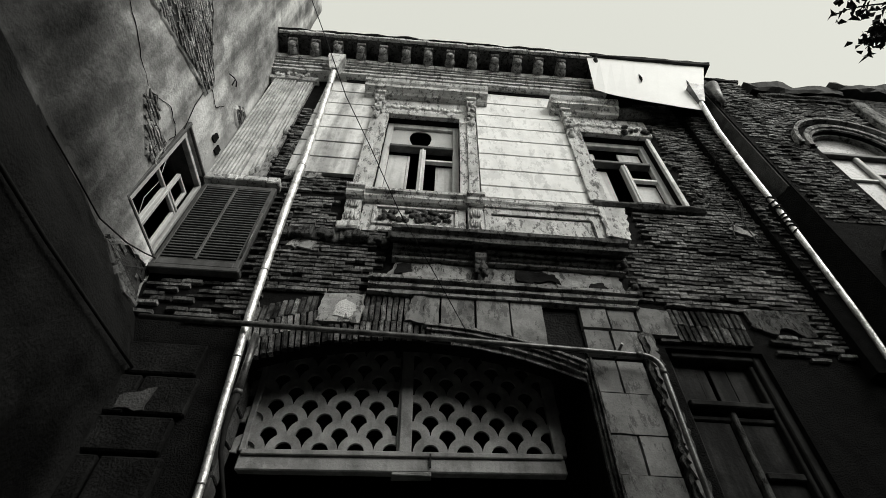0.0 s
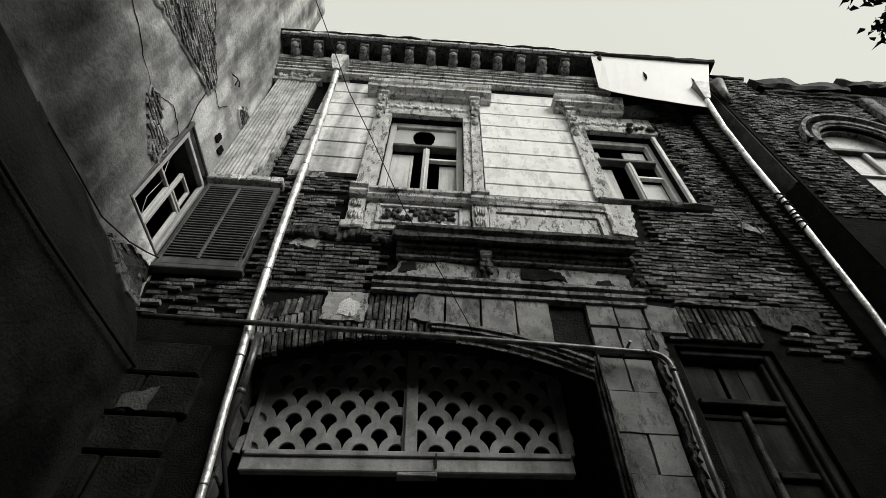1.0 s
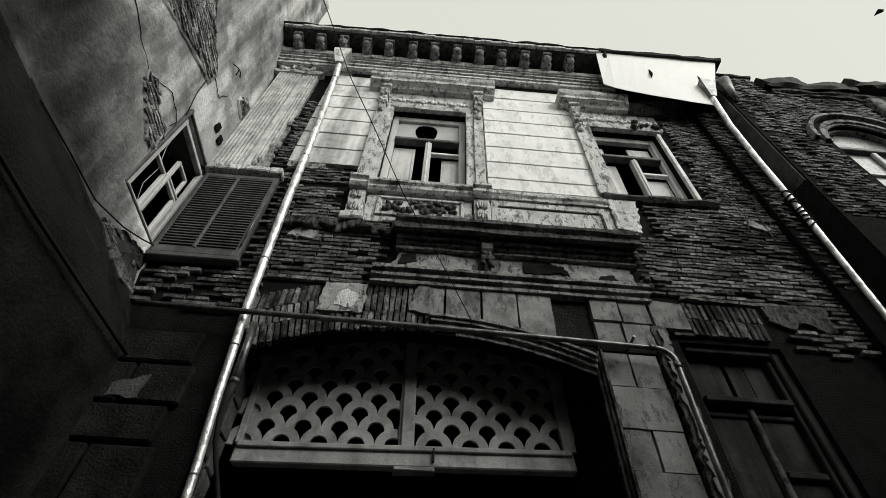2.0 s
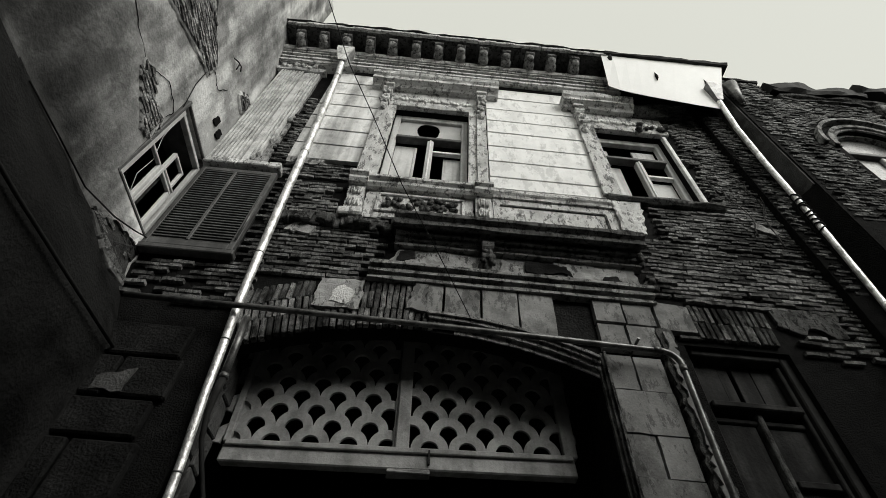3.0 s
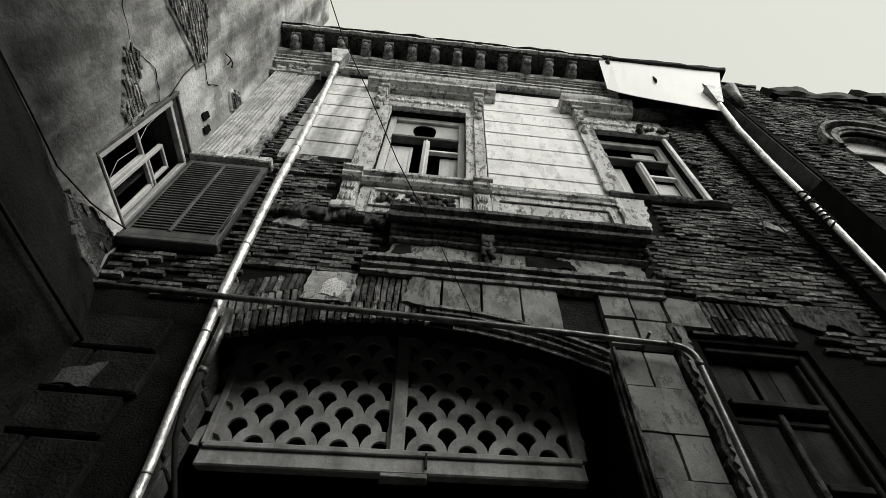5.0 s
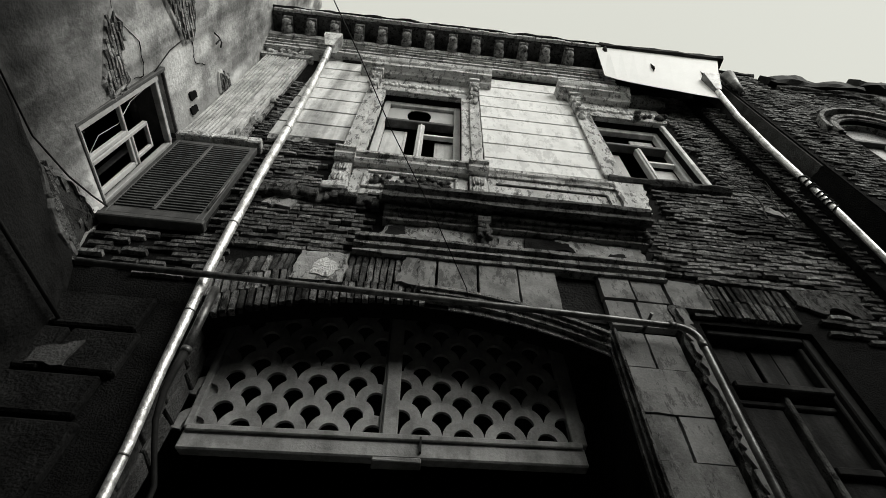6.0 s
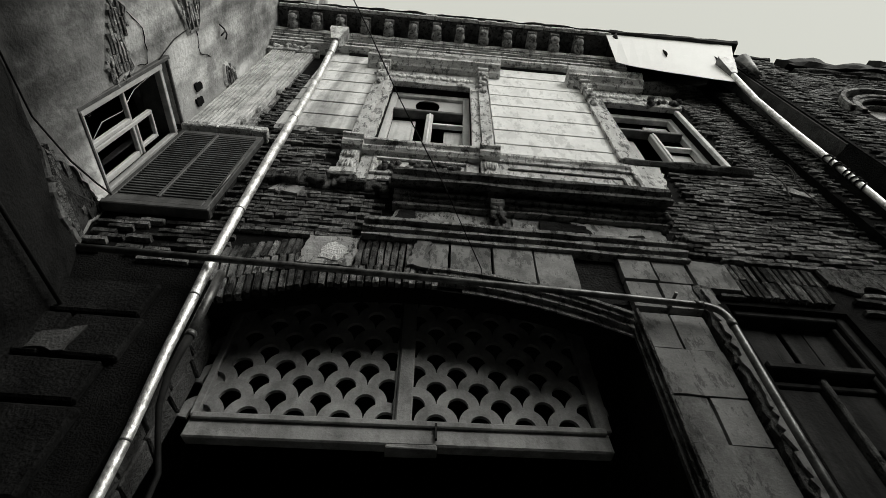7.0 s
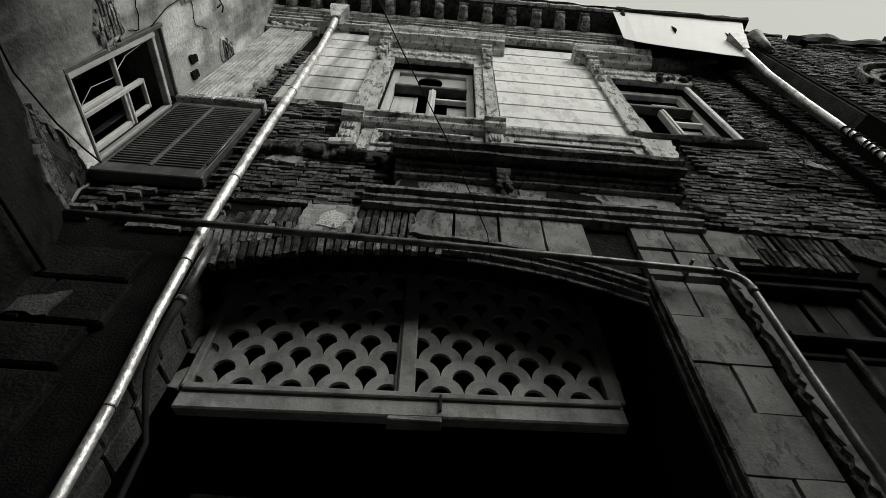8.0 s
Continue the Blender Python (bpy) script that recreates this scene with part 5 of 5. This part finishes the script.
def north_low(x, z):
    w = 0.06 * math.sin(z * 9) + brr.uniform(-0.04, 0.04)
    if x < -1.25:
        return (4.74 < z < 5.36 and -2.35 < x < -1.5 and brr.random() > 0.25) or (4.74 < z < 5.40 and x >= -1.5) or (5.4 < z < 7.02 and x > -1.5) or (7.14 < z < 7.46 and x > -1.5)
    if x < 0.05:
        return (5.3 < z < 6.08 and x < -0.16 + w) or (6.24 <= z < 6.4 and x < -0.02 + w) or (6.4 <= z < 7.02 and x < -0.80 + w) or (7.14 <= z < 7.46 and x < -0.76)
    if x > 2.93:
        if z > 5.40:
            return not (z > 7.16 and x < 4.3) and not (z > 6.5 and x < 3.3)
        # few bricks lower down: the bare near-black wall there stands in for shade
        if x > 4.22:
            return not (x < 4.78 and z > 5.06) and z > 4.62 + 0.3 * (x - 4.2) and brr.random() > 0.2
        return 4.88 < z < 5.10 and x < 3.16
    return False


def north_high(x, z):
    w = 0.05 * math.sin(z * 7) + brr.uniform(-0.04, 0.04)
    return (4.30 + w < x < 4.96 and z > 7.5) or (-1.80 + w < x < -1.55 and z < 9.7 - abs(w) * 4)


at_north = lambda x, y, z: Matrix.Translation((x, -y, z))
sunk_gap = lambda x, z: in_poly((x, z), GAP)
lay(wall_north, north_low, -2.45, 5.4, 2.2, 6.1, lambda x, z: x < 0.2, at_north, 0.064, 0.22, None, sunk_gap)
lay(wall_north, north_low, -1.6, 5.4, 6.1, 7.5, lambda x, z: x < 3.9, at_north, 0.060, 0.22, None, sunk_gap)
lay(wall_north, north_high, -1.9, 5.4, 7.2, 10.85, lambda x, z: False, at_north, 0.060, 0.15)

lay(wall_north, lambda x, z: x < (5.35 if z > 7.42 else 5.2), 5.085, 5.36, 5.6, 10.25, lambda x, z: False, lambda x, y, z: Matrix.Translation((x, -0.11 - y, z)), 0.060, 0.15)


def east_inside(x, z):
    if x < 5.47 or 5.79 < x < 5.86:
        return False
    if z < 6.6:
        return False
    if z > 10.4 and x > 6.22:
        return False
    if xa - 0.35 < x < xb + 0.35 and z < zb:
        return x < xa - 0.14 or x > xb + 0.14
    if math.hypot(x - xc, z - zb) < rr + 0.36:
        return False
    return not (7.98 < x < 8.34)


lay(wall_east, east_inside, 5.45, 9.6, 6.6, 11.05, lambda x, z: x < 7.2, lambda x, y, z: Matrix.Translation((x, RY - y - 0.01, z)), 0.060, 0.15)

# soldier courses over gateway and door
for i in range(30):
    x = -1.22 + i * 0.06
    zlo = arch_z(x) + 0.005
    for r_, (h0, sc) in enumerate(((0.0, 1.0), (0.215, 1.05))):
        if -0.62 < x < -0.18 and r_ == 1:
            continue
        ob = new("soldier_brick", brr.choice(SOLDIERS))
        ob.parent = wall_north
        ob.location = (x + brr.uniform(-0.004, 0.004), -0.005 + brr.gauss(0, 0.006), zlo + h0 + 0.105)
        ob.rotation_euler = (0, (GC - x) * -0.13 + brr.gauss(0, 0.015), 0)
    if x < -0.62 or x > -0.15:
        ob = new("soldier_brick", brr.choice(SOLDIERS))
        ob.parent = wall_north
        ob.location = (x, -0.004, min(zlo + 0.54, 5.17))
for i in range(13):
    ob = new("soldier_brick", brr.choice(SOLDIERS))
    ob.parent = wall_north
    ob.location = (3.16 + i * 0.062, -0.004 + brr.gauss(0, 0.006), 5.02 + 0.0)
    ob.rotation_euler = (0, (i - 10) * 0.008 + brr.gauss(0, 0.02), 0)
    ob = new("soldier_brick", brr.choice(SOLDIERS))
    ob.parent = wall_north
    ob.location = (3.16 + i * 0.064, -0.004 + brr.gauss(0, 0.006), 5.24)
    ob.rotation_euler = (0, (i - 10) * 0.008 + brr.gauss(0, 0.02), 0)

t = bmesh.new()
slab(t, ragged([(4.04, 5.2), (4.25, 5.1), (4.42, 5.2), (4.6, 5.07), (4.74, 5.1), (4.77, 5.42), (4.3, 5.44), (4.04, 5.4)], 0.04, 0.025), -0.005, 0.03)
part("plaster_flake", t, M_TRIM_DARK, wall_north, "dull plaster remnant")
# pale patch between the soldier bricks, flakes left on the brickwork
for pts, y in (([(-0.62, 4.86), (-0.17, 4.86), (-0.17, 5.25), (-0.6, 5.24)], -0.04), ([(-1.2, 5.95), (-0.9, 5.92), (-0.86, 6.06), (-1.1, 6.1)], -0.035), ([(4.5, 6.9), (4.75, 6.76), (4.85, 6.82), (4.6, 7.02)], -0.04), ([(-1.6, 7.42), (-1.2, 7.40), (-1.1, 7.54), (-1.6, 7.56)], -0.03)):
    t = bmesh.new()
    slab(t, ragged(pts, 0.05, 0.018), y, 0.03)
    part("plaster_flake", t, M_PATCH, wall_north, "pale surviving plaster patch")
t = bmesh.new()
slab(t, ragged([(-0.46, 4.93), (-0.3, 4.9), (-0.2, 5.05), (-0.36, 5.16), (-0.44, 5.08)], 0.03, 0.015), -0.048, -0.04)
part("plaster_flake", t, M_TRIM, wall_north)
t = bmesh.new()
slab(t, ragged([(0.28, 4.92), (0.46, 4.9), (0.46, 5.28), (0.34, 5.28)], 0.04, 0.02), -0.05, 0.03)
part("plaster_flake", t, M_GROUND_PLASTER, wall_north)

# fallen render on the west wall, with bricks showing
WEST = [
    [(-2.3, 7.12), (-1.57, 7.5), (-1.25, 7.68), (-0.97, 7.8), (-0.96, 8.05), (-1.1, 8.15), (-1.4, 8.3), (-1.9, 8.66), (-2.3, 9.2), (-3.2, 9.2), (-3.0, 7.4)],
    [(-1.57, 6.5), (-1.45, 6.62), (-1.31, 6.54), (-1.18, 6.44), (-1.05, 6.46), (-0.95, 6.5), (-0.91, 6.2), (-1.05, 6.1), (-1.2, 6.22), (-1.36, 6.31), (-1.5, 6.38)],
    [(-0.33, 8.64), (-0.16, 8.96), (-0.04, 8.98), (-0.02, 8.72), (-0.1, 8.6)],
    [(-0.8, 5.0), (-0.45, 5.28), (-0.2, 5.36), (0.0, 5.44), (0.0, 4.95), (-0.3, 4.85)],
]


def rim(pts, width, rise):
    """The broken edge of the render round a fallen patch: thick at the break, running out into the wall."""
    t = bmesh.new()
    n = len(pts)
    cy, cz = sum(p[0] for p in pts) / n, sum(p[1] for p in pts) / n
    loops = []
    for k, (out, up) in enumerate(((-0.004, 0.0), (0.0, rise), (width * 0.5, rise * 0.75), (width, 0.004))):
        row = []
        for i, (y, z) in enumerate(pts):
            (ya, za), (yb, zb_) = pts[i - 1], pts[(i + 1) % n]
            d = Vector((zb_ - za, ya - yb)).normalized()
            if d.x * (y - cy) + d.y * (z - cz) < 0:
                d = -d
            o = out * (1 + 0.5 * noise.noise(Vector((y * 6, z * 6, k))))
            row.append(t.verts.new((left_x(z) + up, y + d.x * o, z + d.y * o)))
        loops.append(row)
    for a, b in zip(loops, loops[1:]):
        for i in range(n):
            f = t.faces.new((a[i], a[(i + 1) % n], b[(i + 1) % n], b[i]))
    part("render_edge", t, M_LEFT, wall_west)


for poly in WEST:
    zl = min(p[1] for p in poly)
    high = zl > 5.5
    t = bmesh.new()
    pts = ragged(poly, 0.06, 0.022)
    vs = [t.verts.new((left_x(z) + 0.012, y, z)) for y, z in pts]
    bs = [t.verts.new((left_x(z) - 0.05, y, z)) for y, z in pts]
    t.faces.new(vs)
    for j in range(len(pts)):
        t.faces.new((vs[j], bs[j], bs[(j + 1) % len(pts)], vs[(j + 1) % len(pts)]))
    part("bare_mortar", t, M_BARE_JOINT, wall_west, "dark bare masonry where render has fallen")
    rim(pts, 0.05, 0.028 if high else 0.034)
    yl, yh = min(p[0] for p in poly), max(p[0] for p in poly)
    zh = max(p[1] for p in poly)
    lay(wall_west, lambda y, z: in_poly((y, z), poly), yl, yh, zl, zh, lambda y, z: True, lambda y, o, z: Matrix.Translation((left_x(z) + 0.018 + o * 0.5, y, z)) @ Matrix.Rotation(math.pi / 2, 4, "Z"), 0.055 if high else 0.06, 0.18, M_BARE if high else None)

# cracks that run through the render
for crack in ([(-1.57, 6.52), (-1.72, 6.56), (-1.88, 6.57), (-2.05, 6.64), (-2.27, 6.67), (-2.6, 6.74)], [(-0.96, 7.98), (-0.86, 8.02), (-0.74, 7.98), (-0.67, 8.0), (-0.62, 8.12), (-0.55, 8.26)], [(-1.45, 6.62), (-1.34, 6.72), (-1.21, 6.84), (-1.02, 6.82), (-0.9, 6.76), (-0.93, 6.6)]):
    t = bmesh.new()
    line = [crack[0]]
    for a, b in zip(crack, crack[1:]):
        for j in (1, 2, 3):
            line.append((a[0] + (b[0] - a[0]) * j / 3 + rnd.uniform(-0.012, 0.012), a[1] + (b[1] - a[1]) * j / 3 + rnd.uniform(-0.012, 0.012)))
    tube(t, [(left_x(z) + 0.008, y, z) for y, z in line], [0.003 + rnd.uniform(0, 0.004) for q in line], 5)
    part("crack", t, M_VOID, wall_west, "dark crack through the render")
